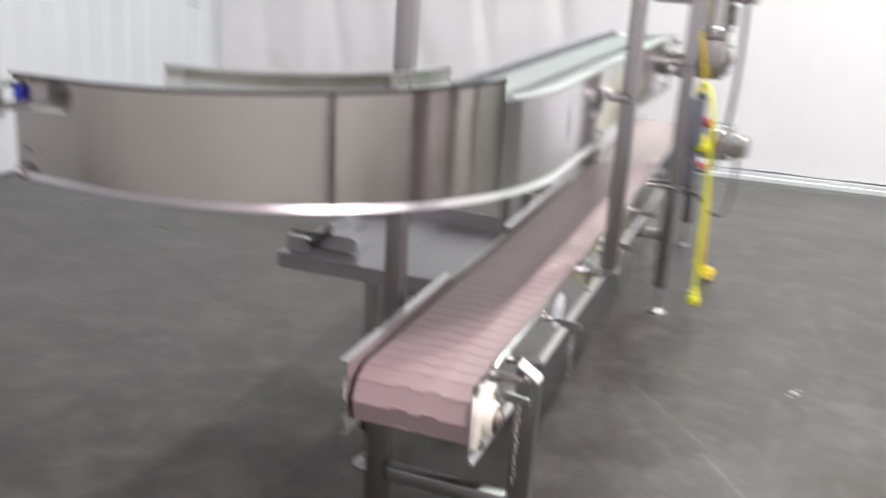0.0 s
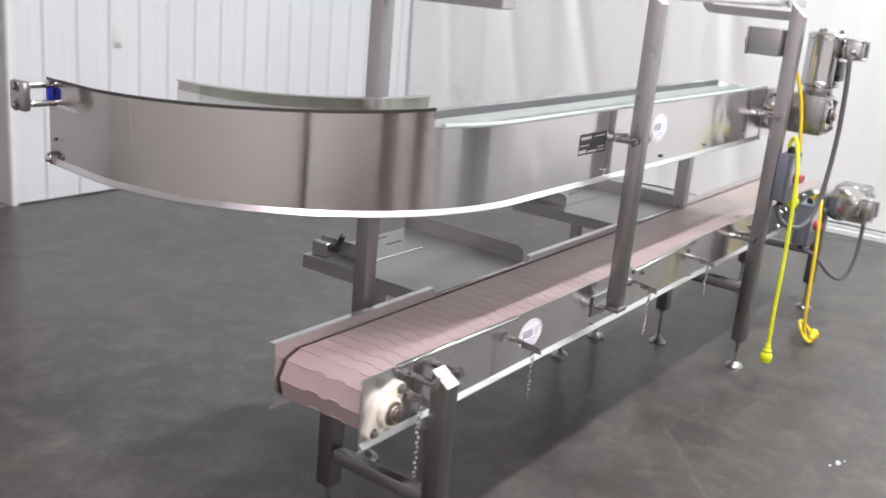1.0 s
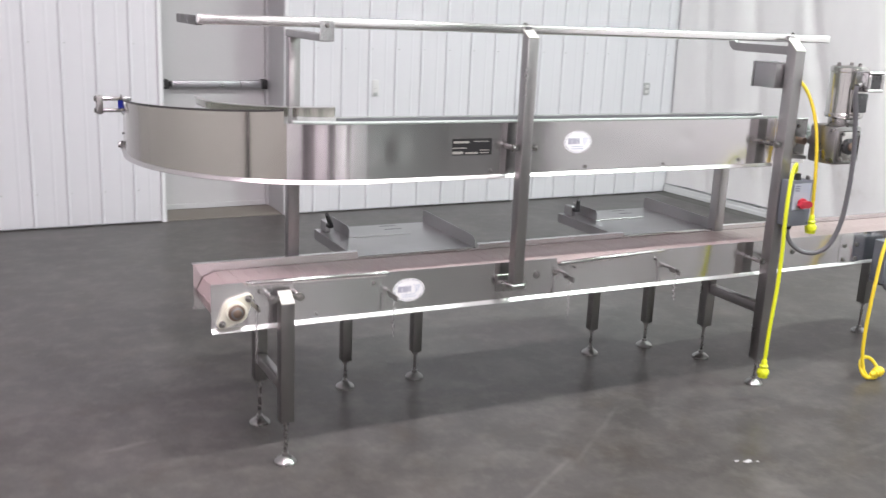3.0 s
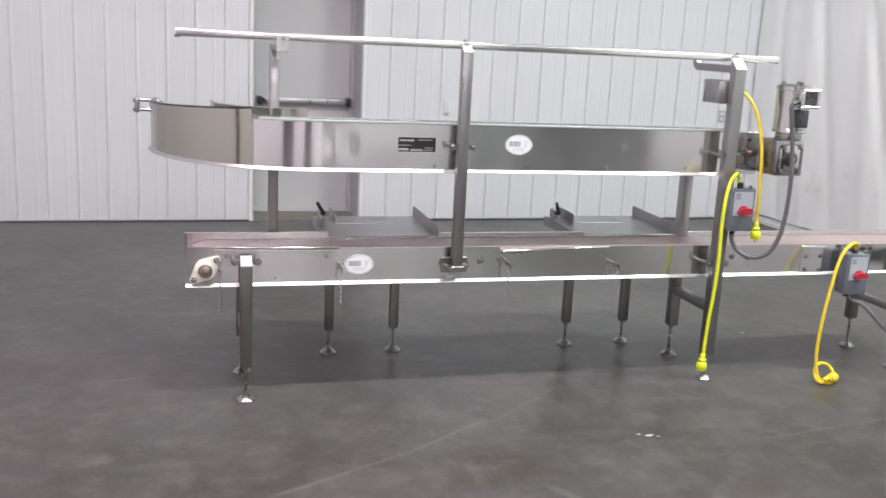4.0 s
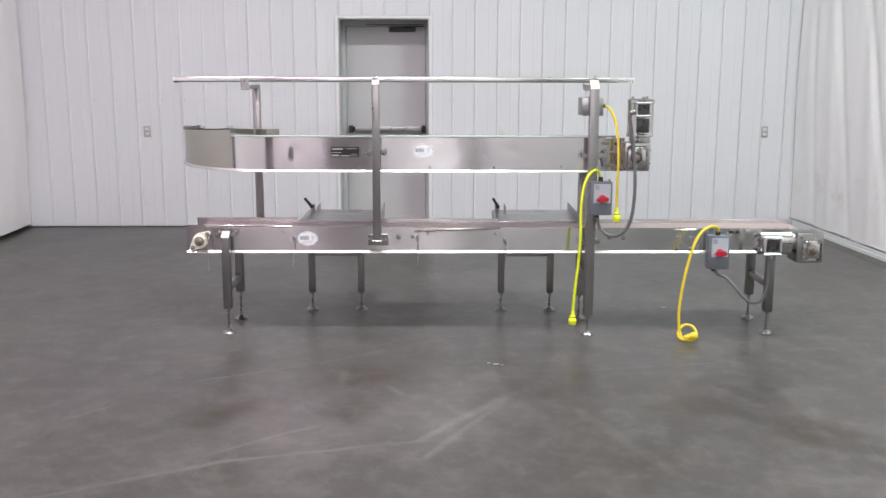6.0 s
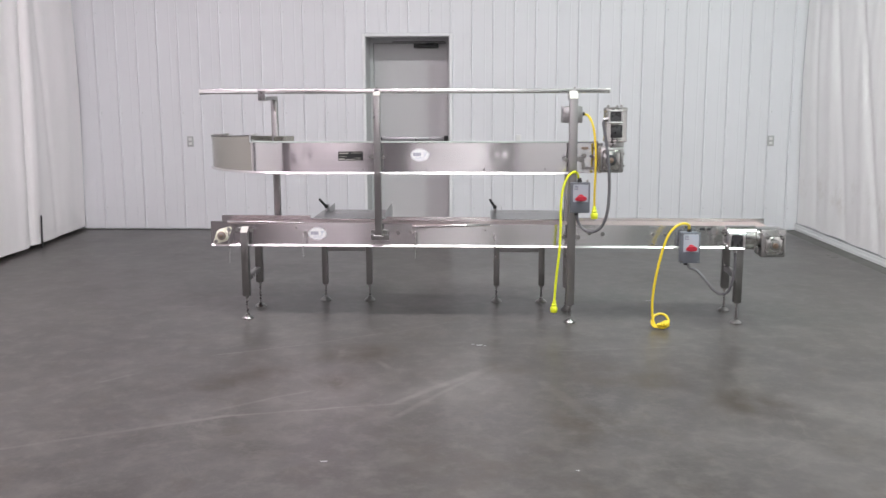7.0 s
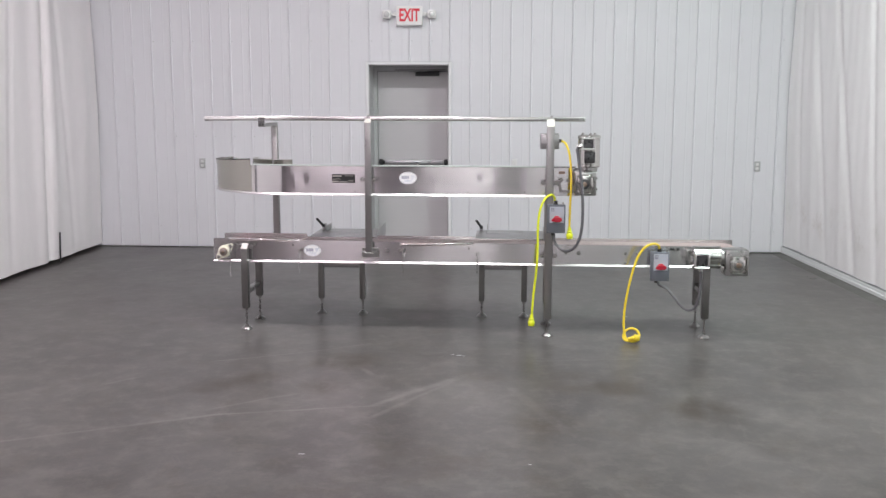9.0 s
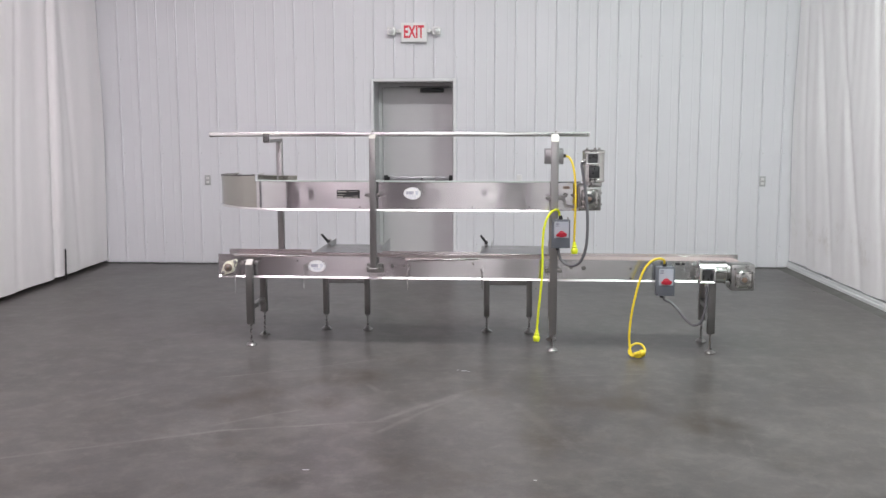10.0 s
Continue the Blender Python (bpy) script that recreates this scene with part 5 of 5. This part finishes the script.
def lower_drive():
    g = thing("gear_motor", (5.50, 1.165, 0.47), "stainless gear motor lying along the conveyor's drive end", "motor", group="drives")
    gb = part("gearbox", Box((5.484, 1.085, 0.495), (5.648, 1.245, 0.682), 0.010, 2), CAST, g, "square cast steel gearbox")
    part("flange", Box((5.512, 1.074, 0.516), (5.630, 1.0845, 0.640), 0.016, 2), MOTOR, gb, "square steel flange cover")
    part("hub", Rod((5.572, 1.073, 0.578), (5.572, 1.061, 0.578), 0.036, 24, bevel=0.003), CAST, gb)
    part("output_shaft", Rod((5.572, 1.061, 0.578), (5.572, 1.050, 0.578), 0.019, 20, bevel=0.002), BRASS, gb)
    for x in (5.526, 5.616):
        for z in (0.530, 0.626):
            part("bolt", hexbolt(bmesh.new(), (x, 1.0735, z), (0, -1, 0), 0.007), BOLT, gb)
    part("plug", Rod((5.648, 1.16, 0.578), (5.664, 1.16, 0.578), 0.018, 6), BOLT, gb)
    part("plug", Rod((5.56, 1.16, 0.495), (5.56, 1.16, 0.483), 0.012, 6), BOLT, gb)
    part("drive_shaft", Rod((5.572, 1.245, 0.588), (5.572, YF, 0.588), 0.02, 20), CAST, gb)
    part("drive_bracket", Box((5.49, 1.2455, 0.520), (5.62, 1.252, 0.664), 0.002), STEEL, gb)
    part("neck", Rod((5.462, 1.160, 0.618), (5.484, 1.160, 0.618), 0.064, 28, bevel=0.003), CAST, g)
    mo = part("motor", motor_body(bmesh.new(), (5.462, 1.160, 0.618), (5.262, 1.160, 0.618), 0.080), MOTOR, g, "satin stainless motor can")
    for k in range(3):
        t = 0.6 + k * 2.1
        part("bolt", hexbolt(bmesh.new(), (5.2585, 1.160 + 0.05 * math.cos(t), 0.618 + 0.05 * math.sin(t)), (-1, 0, 0), 0.009, 0.010), BOLT, mo)
    part("box_neck", Rod((5.306, 1.095, 0.618), (5.306, 1.068, 0.618), 0.030, 20), CAST, mo)
    cb = part("conduit_box", Box((5.250, 0.998, 0.560), (5.358, 1.070, 0.676), 0.016, 3), BRIGHT, g, "square polished conduit box")
    lid_rim(cb, 5.250, 5.358, 0.560, 0.676, 0.998)
    part("cover", Box((5.268, 0.9945, 0.578), (5.340, 0.9978, 0.656), 0.004), COVER, cb, "dark satin cover")
    part("cable_gland", Rod((5.305, 1.035, 0.561), (5.305, 1.035, 0.535), 0.015, 14), BRIGHT, cb)


# ---- switch boxes and cords ----
def switch_box(x0, x1, y0, y1, z0, z1, label):
    s = thing("switch_box", ((x0 + x1) / 2, y1, z0), label, "switch box", group="motor switches")
    b = part("body", Box((x0, y0 + 0.012, z0), (x1, y1, z1), 0.006, 2), GREYBOX, s)
    part("lid", Box((x0 - 0.002, y0, z0 - 0.002), (x1 + 0.002, y0 + 0.0115, z1 + 0.002), 0.004, 2), GREYBOX, s, "grey lid")
    w, h = x1 - x0, z1 - z0
    f = part("label_plate", Box((x0 + 0.14 * w, y0 - 0.0012, z0 + 0.36 * h), (x1 - 0.07 * w, y0 - 0.0002, z1 - 0.06 * h)), BOXFACE, s, "pale blue-grey label plate", smooth=0)
    for k in range(3):
        part("mark", Box((x0 + 0.20 * w, y0 - 0.0018, z1 - (0.13 + 0.05 * k) * h), (x0 + 0.40 * w, y0 - 0.0013, z1 - (0.105 + 0.05 * k) * h)), STICKER_INK, f)
        part("mark", Box((x0 + 0.52 * w, y0 - 0.0018, z1 - (0.13 + 0.06 * k) * h), (x0 + 0.85 * w, y0 - 0.0013, z1 - (0.118 + 0.06 * k) * h)), STICKER_PALE, f)
    xc, zc = (x0 + x1) / 2 + 0.005, z0 + 0.50 * h
    kn = part("rotary_knob", Rod((xc, y0 - 0.0015, zc), (xc, y0 - 0.016, zc), 0.024, 28, bevel=0.003), RED, s, "red rotary switch knob")
    g = bmesh.new()
    prism(g, [(xc + px, y0 - 0.0165, zc + pz) for px, pz in ((-0.040, -0.004), (-0.034, -0.015), (0.020, -0.018), (0.036, -0.009), (0.036, 0.006), (0.020, 0.014), (-0.022, 0.012))], (0, -0.018, 0))
    part("grip", g, RED, kn)
    for x in (x0 + 0.010, x1 - 0.010):
        for z in (z0 + 0.010, z1 - 0.010):
            part("screw", Rod((x, y0 - 0.0002, z), (x, y0 - 0.003, z), 0.004, 8), BOLT, s)
    part("gland", Rod((x0 + 0.48 * w, (y0 + y1) / 2, z1), (x0 + 0.48 * w, (y0 + y1) / 2, z1 + 0.028), 0.016, 14, 0.013), BLACK, s, "black cable gland")
    part("gland", Rod((x0 + 0.35 * w, (y0 + y1) / 2, z0), (x0 + 0.35 * w, (y0 + y1) / 2, z0 - 0.020), 0.015, 14, 0.013), BLACK, s, "black cable gland")
    part("hasp", Box((x1 - 0.022, y0 + 0.01, z1), (x1 - 0.010, y0 + 0.03, z1 + 0.018), 0.003), BOLT, s)


def plug(bm, p, d, r=0.019, l=0.075):
    """A ribbed cord connector pointing along d from p."""
    m = Matrix.Translation(p) @ Vector(d).to_track_quat("Z", "Y").to_matrix().to_4x4()
    lathe(bm, [(0.008, 0), (0.012, 0.006), (0.013, l * 0.30), (r * 0.95, l * 0.38), (r * 0.82, l * 0.44), (r * 0.82, l * 0.52), (r * 1.1, l * 0.58), (r * 1.22, l * 0.66), (r * 1.22, l * 0.82), (r * 1.1, l * 0.86), (r * 1.05, l), (0, l)], m, 20)
    return bm


def prongs(bm, p, d, l=0.016):
    d = Vector(d).normalized()
    s = d.orthogonal().normalized()
    for k in (-1, 1):
        rod(bm, Vector(p) + s * 0.006 * k, Vector(p) + s * 0.006 * k + d * l, 0.0022, 6)
    return bm


def cords():
    # lime cord from the upper switch box down to the floor side
    c = thing("power_cord", (4.28, 1.19, 1.02), "bright yellow power cord with plug hanging in front of the post", "power cord", group="yellow cords")
    pts = [(4.277, 1.190, 1.010), (4.272, 1.180, 1.040), (4.245, 1.160, 1.056), (4.198, 1.130, 1.020), (4.166, 1.105, 0.930), (4.156, 1.095, 0.800), (4.157, 1.090, 0.680),
           (4.150, 1.085, 0.520), (4.132, 1.080, 0.340), (4.122, 1.075, 0.190)]
    part("cord", tube(bmesh.new(), pts, 0.0085), LIME, c)
    pl = part("plug", plug(bmesh.new(), (4.122, 1.075, 0.196), (-0.04, -0.02, -1), 0.021, 0.085), LIME, c, "ribbed yellow plug")
    part("prongs", prongs(bmesh.new(), (4.1186, 1.0733, 0.112), (-0.04, -0.02, -1)), BRIGHT, pl)
    # amber cord from the stop button box to a hanging connector
    c = thing("power_cord", (4.305, 1.34, 1.43), "yellow power cord with connector hanging from the stop button box", "power cord", group="yellow cords")
    pts = [(4.322, 1.345, 1.435), (4.350, 1.320, 1.420), (4.375, 1.270, 1.360), (4.388, 1.225, 1.260), (4.392, 1.195, 1.140), (4.388, 1.175, 1.000), (4.385, 1.165, 0.880), (4.385, 1.160, 0.815)]
    part("cord", tube(bmesh.new(), pts, 0.0080), AMBER, c)
    pl = part("plug", plug(bmesh.new(), (4.385, 1.160, 0.825), (0.02, 0, -1), 0.021, 0.085), LIME, c, "lime yellow connector")
    part("prongs", prongs(bmesh.new(), (4.3867, 1.160, 0.741), (0.02, 0, -1), 0.014), BRIGHT, pl)
    # amber cord from the lower switch box to a coil on the floor
    c = thing("power_cord", (4.84, 1.10, 0.0), "amber yellow power cord ending in a loose knot on the floor", "power cord", group="yellow cords")
    pts = [(5.040, 1.240, 0.665), (5.030, 1.215, 0.692), (4.985, 1.195, 0.704), (4.925, 1.170, 0.678), (4.876, 1.150, 0.610), (4.836, 1.130, 0.490), (4.802, 1.115, 0.330), (4.786, 1.105, 0.180),
           (4.790, 1.095, 0.075), (4.808, 1.078, 0.022), (4.845, 1.066, 0.0095), (4.886, 1.078, 0.018), (4.900, 1.105, 0.050), (4.880, 1.130, 0.082), (4.838, 1.135, 0.090), (4.798, 1.115, 0.072), (4.784, 1.085, 0.035), (4.805, 1.070, 0.014), (4.835, 1.060, 0.020)]
    part("cord", tube(bmesh.new(), pts, 0.0088), AMBER, c)
    pl = part("plug", plug(bmesh.new(), (4.815, 1.062, 0.030), (0.9, 0.10, 0.10), 0.021, 0.080), AMBER, c, "ribbed yellow plug")
    part("prongs", prongs(bmesh.new(), (4.8935, 1.0707, 0.0387), (0.9, 0.10, 0.10), 0.014), BRIGHT, pl)
    # grey conduits to the motors
    c = thing("cable_conduit", (4.27, 1.185, 0.72), "grey flexible conduit looping from switch box up to the motor", "conduit", group="grey conduits")
    pts = [(4.274, 1.190, 0.765), (4.276, 1.186, 0.730), (4.295, 1.170, 0.690), (4.335, 1.140, 0.660), (4.385, 1.105, 0.662), (4.432, 1.080, 0.705), (4.462, 1.065, 0.800), (4.470, 1.055, 0.930),
           (4.464, 1.048, 1.080), (4.446, 1.047, 1.230), (4.428, 1.049, 1.340), (4.421, 1.050, 1.382), (4.428, 1.050, 1.406)]
    part("sleeve", tube(bmesh.new(), pts, 0.0105), CONDUIT, c)
    c = thing("cable_conduit", (5.04, 1.24, 0.40), "grey flexible conduit drooping from switch box to the motor", "conduit", group="grey conduits")
    pts = [(5.042, 1.245, 0.415), (5.050, 1.235, 0.395), (5.095, 1.205, 0.378), (5.145, 1.165, 0.325), (5.190, 1.125, 0.268), (5.235, 1.085, 0.243), (5.278, 1.055, 0.270), (5.302, 1.038, 0.360), (5.308, 1.035, 0.450), (5.305, 1.035, 0.540)]
    part("sleeve", tube(bmesh.new(), pts, 0.0095), CONDUIT, c)


def stop_button_box():
    s = thing("stop_button_box", (4.235, 1.37, 1.378), "small steel push-button box behind the post", "push-button box")
    b = part("body", Box((4.170, 1.272, 1.378), (4.304, 1.402, 1.486), 0.006, 2), SHEET, s)
    part("lid", Box((4.168, 1.4025, 1.376), (4.306, 1.414, 1.488), 0.004, 2), SHEET, s)
    part("button", Rod((4.235, 1.414, 1.425), (4.235, 1.436, 1.425), 0.014, 18, bevel=0.003), RED, b, "small dark red push button")
    part("gland", Rod((4.304, 1.347, 1.436), (4.326, 1.345, 1.435), 0.014, 14, 0.011), BLACK, b, "black cable gland")
    part("mount", Box((4.228, 1.2665, 1.40), (4.266, 1.2715, 1.465)), CAST, b)


# ---- packing trays on the far side ----
def packing_tray(x, yl=1.868):
    """A flat steel side shelf fixed to the conveyor, on two legs, with an upstand, a sliding stop and a clamp lever."""
    t = thing("packing_tray", (x + 0.27, 1.87, 0), "flat stainless side tray with sliding stop on two levelling legs", "tray", group="trays along the belt")
    y0, y1, z = 1.612, 2.150, 0.662
    part("shelf", Box((x, y0, z - 0.003), (x + 0.545, y1, z), 0.0008), SHEET, t, "brushed steel shelf")
    part("front_rod", Rod((x + 0.002, y0 - 0.004, z + 0.003), (x + 0.545, y0 - 0.004, z + 0.003), 0.0060, 12, bevel=0.002), MOTOR, t, "rounded front edge")
    part("side_skirt", Box((x, y0 + 0.02, z - 0.045), (x + 0.003, y1, z - 0.0032)), SHEET, t)
    part("rear_skirt", Box((x + 0.0032, y1 - 0.003, z - 0.045), (x + 0.5415, y1, z - 0.0032)), SHEET, t)
    xr = x + 0.545
    up = [(xr - 0.003, y0 + 0.012, z + 0.0002), (xr - 0.003, y1, z + 0.0002), (xr - 0.003, y1, z + 0.056), (xr - 0.003, y1 - 0.02, z + 0.060), (xr - 0.003, y0 + 0.035, z + 0.052), (xr - 0.003, y0 + 0.012, z + 0.035)]
    part("upstand", Prism(up, (0.003, 0, 0)), SHEET, t, "upright steel side guide", smooth=0)
    part("side_skirt", Box((xr - 0.003, y0 + 0.02, z - 0.045), (xr, y1, z - 0.0032)), SHEET, t)
    # sliding stop: an angle plate with slots
    s = part("sliding_stop", Box((x + 0.085, 1.945, z + 0.0004), (x + 0.385, 2.135, z + 0.0034), 0.0008), SHEET, t, "slotted sliding stop plate")
    up = [(x + 0.085, 1.935, z + 0.004), (x + 0.085, 2.150, z + 0.004), (x + 0.085, 2.150, z + 0.052), (x + 0.085, 1.950, z + 0.052), (x + 0.085, 1.935, z + 0.040)]
    part("stop_flange", Prism(up, (0.003, 0, 0)), SHEET, s, smooth=0)
    for yy in (2.035, 2.100):
        part("slot", Box((x + 0.30, yy, z + 0.0036), (x + 0.382, yy + 0.009, z + 0.0040)), BLACK, s)
    # clamp: upright block and black ratchet lever
    part("clamp_block", Box((x + 0.024, 2.070, z + 0.0004), (x + 0.050, 2.135, z + 0.048), 0.003), SHEET, t)
    st = part("clamp_stud", Rod((x + 0.037, 2.070, z + 0.036), (x + 0.037, 2.050, z + 0.036), 0.008, 12), BOLT, t)
    bm = Rod((x + 0.037, 2.064, z + 0.036), (x + 0.037, 2.030, z + 0.040), 0.015, 16, 0.012, 0.002)
    rod(bm, (x + 0.037, 2.036, z + 0.042), (x - 0.002, 1.978, z + 0.104), 0.011, 12, 0.009, 0.002)
    part("clamp_lever", bm, BLACK, st, "black plastic clamp lever")
    # legs
    for lx in (x + 0.052, x + 0.392):
        leg = tube_leg(t, lx, yl, 0.128, 0.455, 0.045, "square steel tube leg")
        foot_parts(leg, lx, yl, 0.128)
        part("leg_riser", Box((lx - 0.019, yl - 0.019, 0.455), (lx + 0.019, yl + 0.019, z - 0.0034), 0.003), TUBE, t)
    part("leg_bar", Box((x + 0.0755, yl - 0.018, 0.385), (x + 0.3685, yl + 0.018, 0.422), 0.004, 2), TUBE, t, "square tube bar between the legs")
    part("tray_arm", Box((x + 0.03, 1.63, z - 0.040), (x + 0.075, yl - 0.023, z - 0.0034), 0.003), TUBE, t)


lower_conveyor()
support_frame()
upper_conveyor()
upper_drive()
lower_drive()
switch_box(4.222, 4.352, 1.148, 1.2095, 0.782, 0.985, "grey enamel motor switch box with red knob on the post")
switch_box(4.982, 5.112, 1.212, 1.290, 0.430, 0.640, "grey enamel motor switch box with red knob on the side plate")
stop_button_box()
cords()
packing_tray(2.370, 1.862)
packing_tray(3.680, 1.853)


# ---- scraps on the floor ----
def scrap(x, y, s, seed):
    rnd = random.Random(seed)
    o = []
    for i in range(9):
        t = 2 * math.pi * i / 9
        r = s * rnd.uniform(0.45, 1.0)
        o.append((x + r * 1.7 * math.cos(t), y + r * 0.7 * math.sin(t), 0.0006))
    t = thing("paper_scrap", (x, y, 0), "small torn white scrap lying on the concrete floor", "scrap", group="scraps on the floor", plan=ROOM)
    part("scrap_sheet", Prism(o, (0, 0, 0.0015)), PAPER, t, smooth=0)


for sx, sy, ss, k in ((3.612, 0.615, 0.018, 1), (2.92, -1.30, 0.011, 2), (4.04, -1.37, 0.008, 3), (3.57, 0.635, 0.009, 4), (3.645, 0.60, 0.007, 6), (4.9, 1.9, 0.012, 5)):
    scrap(sx, sy, ss, k)


def hanging_strap():
    t = thing("hanging_strap", (-0.84, 4.14, 0.0), "thin black strap hanging against the curtain near its hem", "strap", plan=ROOM)
    pts = [(-0.822, 4.135, 0.003), (-0.820, 4.137, 0.09), (-0.818, 4.142, 0.20), (-0.816, 4.146, 0.33)]
    part("strap_band", sweep(bmesh.new(), smooth_path(pts, 6), [(-0.012, -0.003), (0.012, -0.003), (0.012, 0.003), (-0.012, 0.003)], up=(1, 0, 0)), RUBBER, t)


hanging_strap()
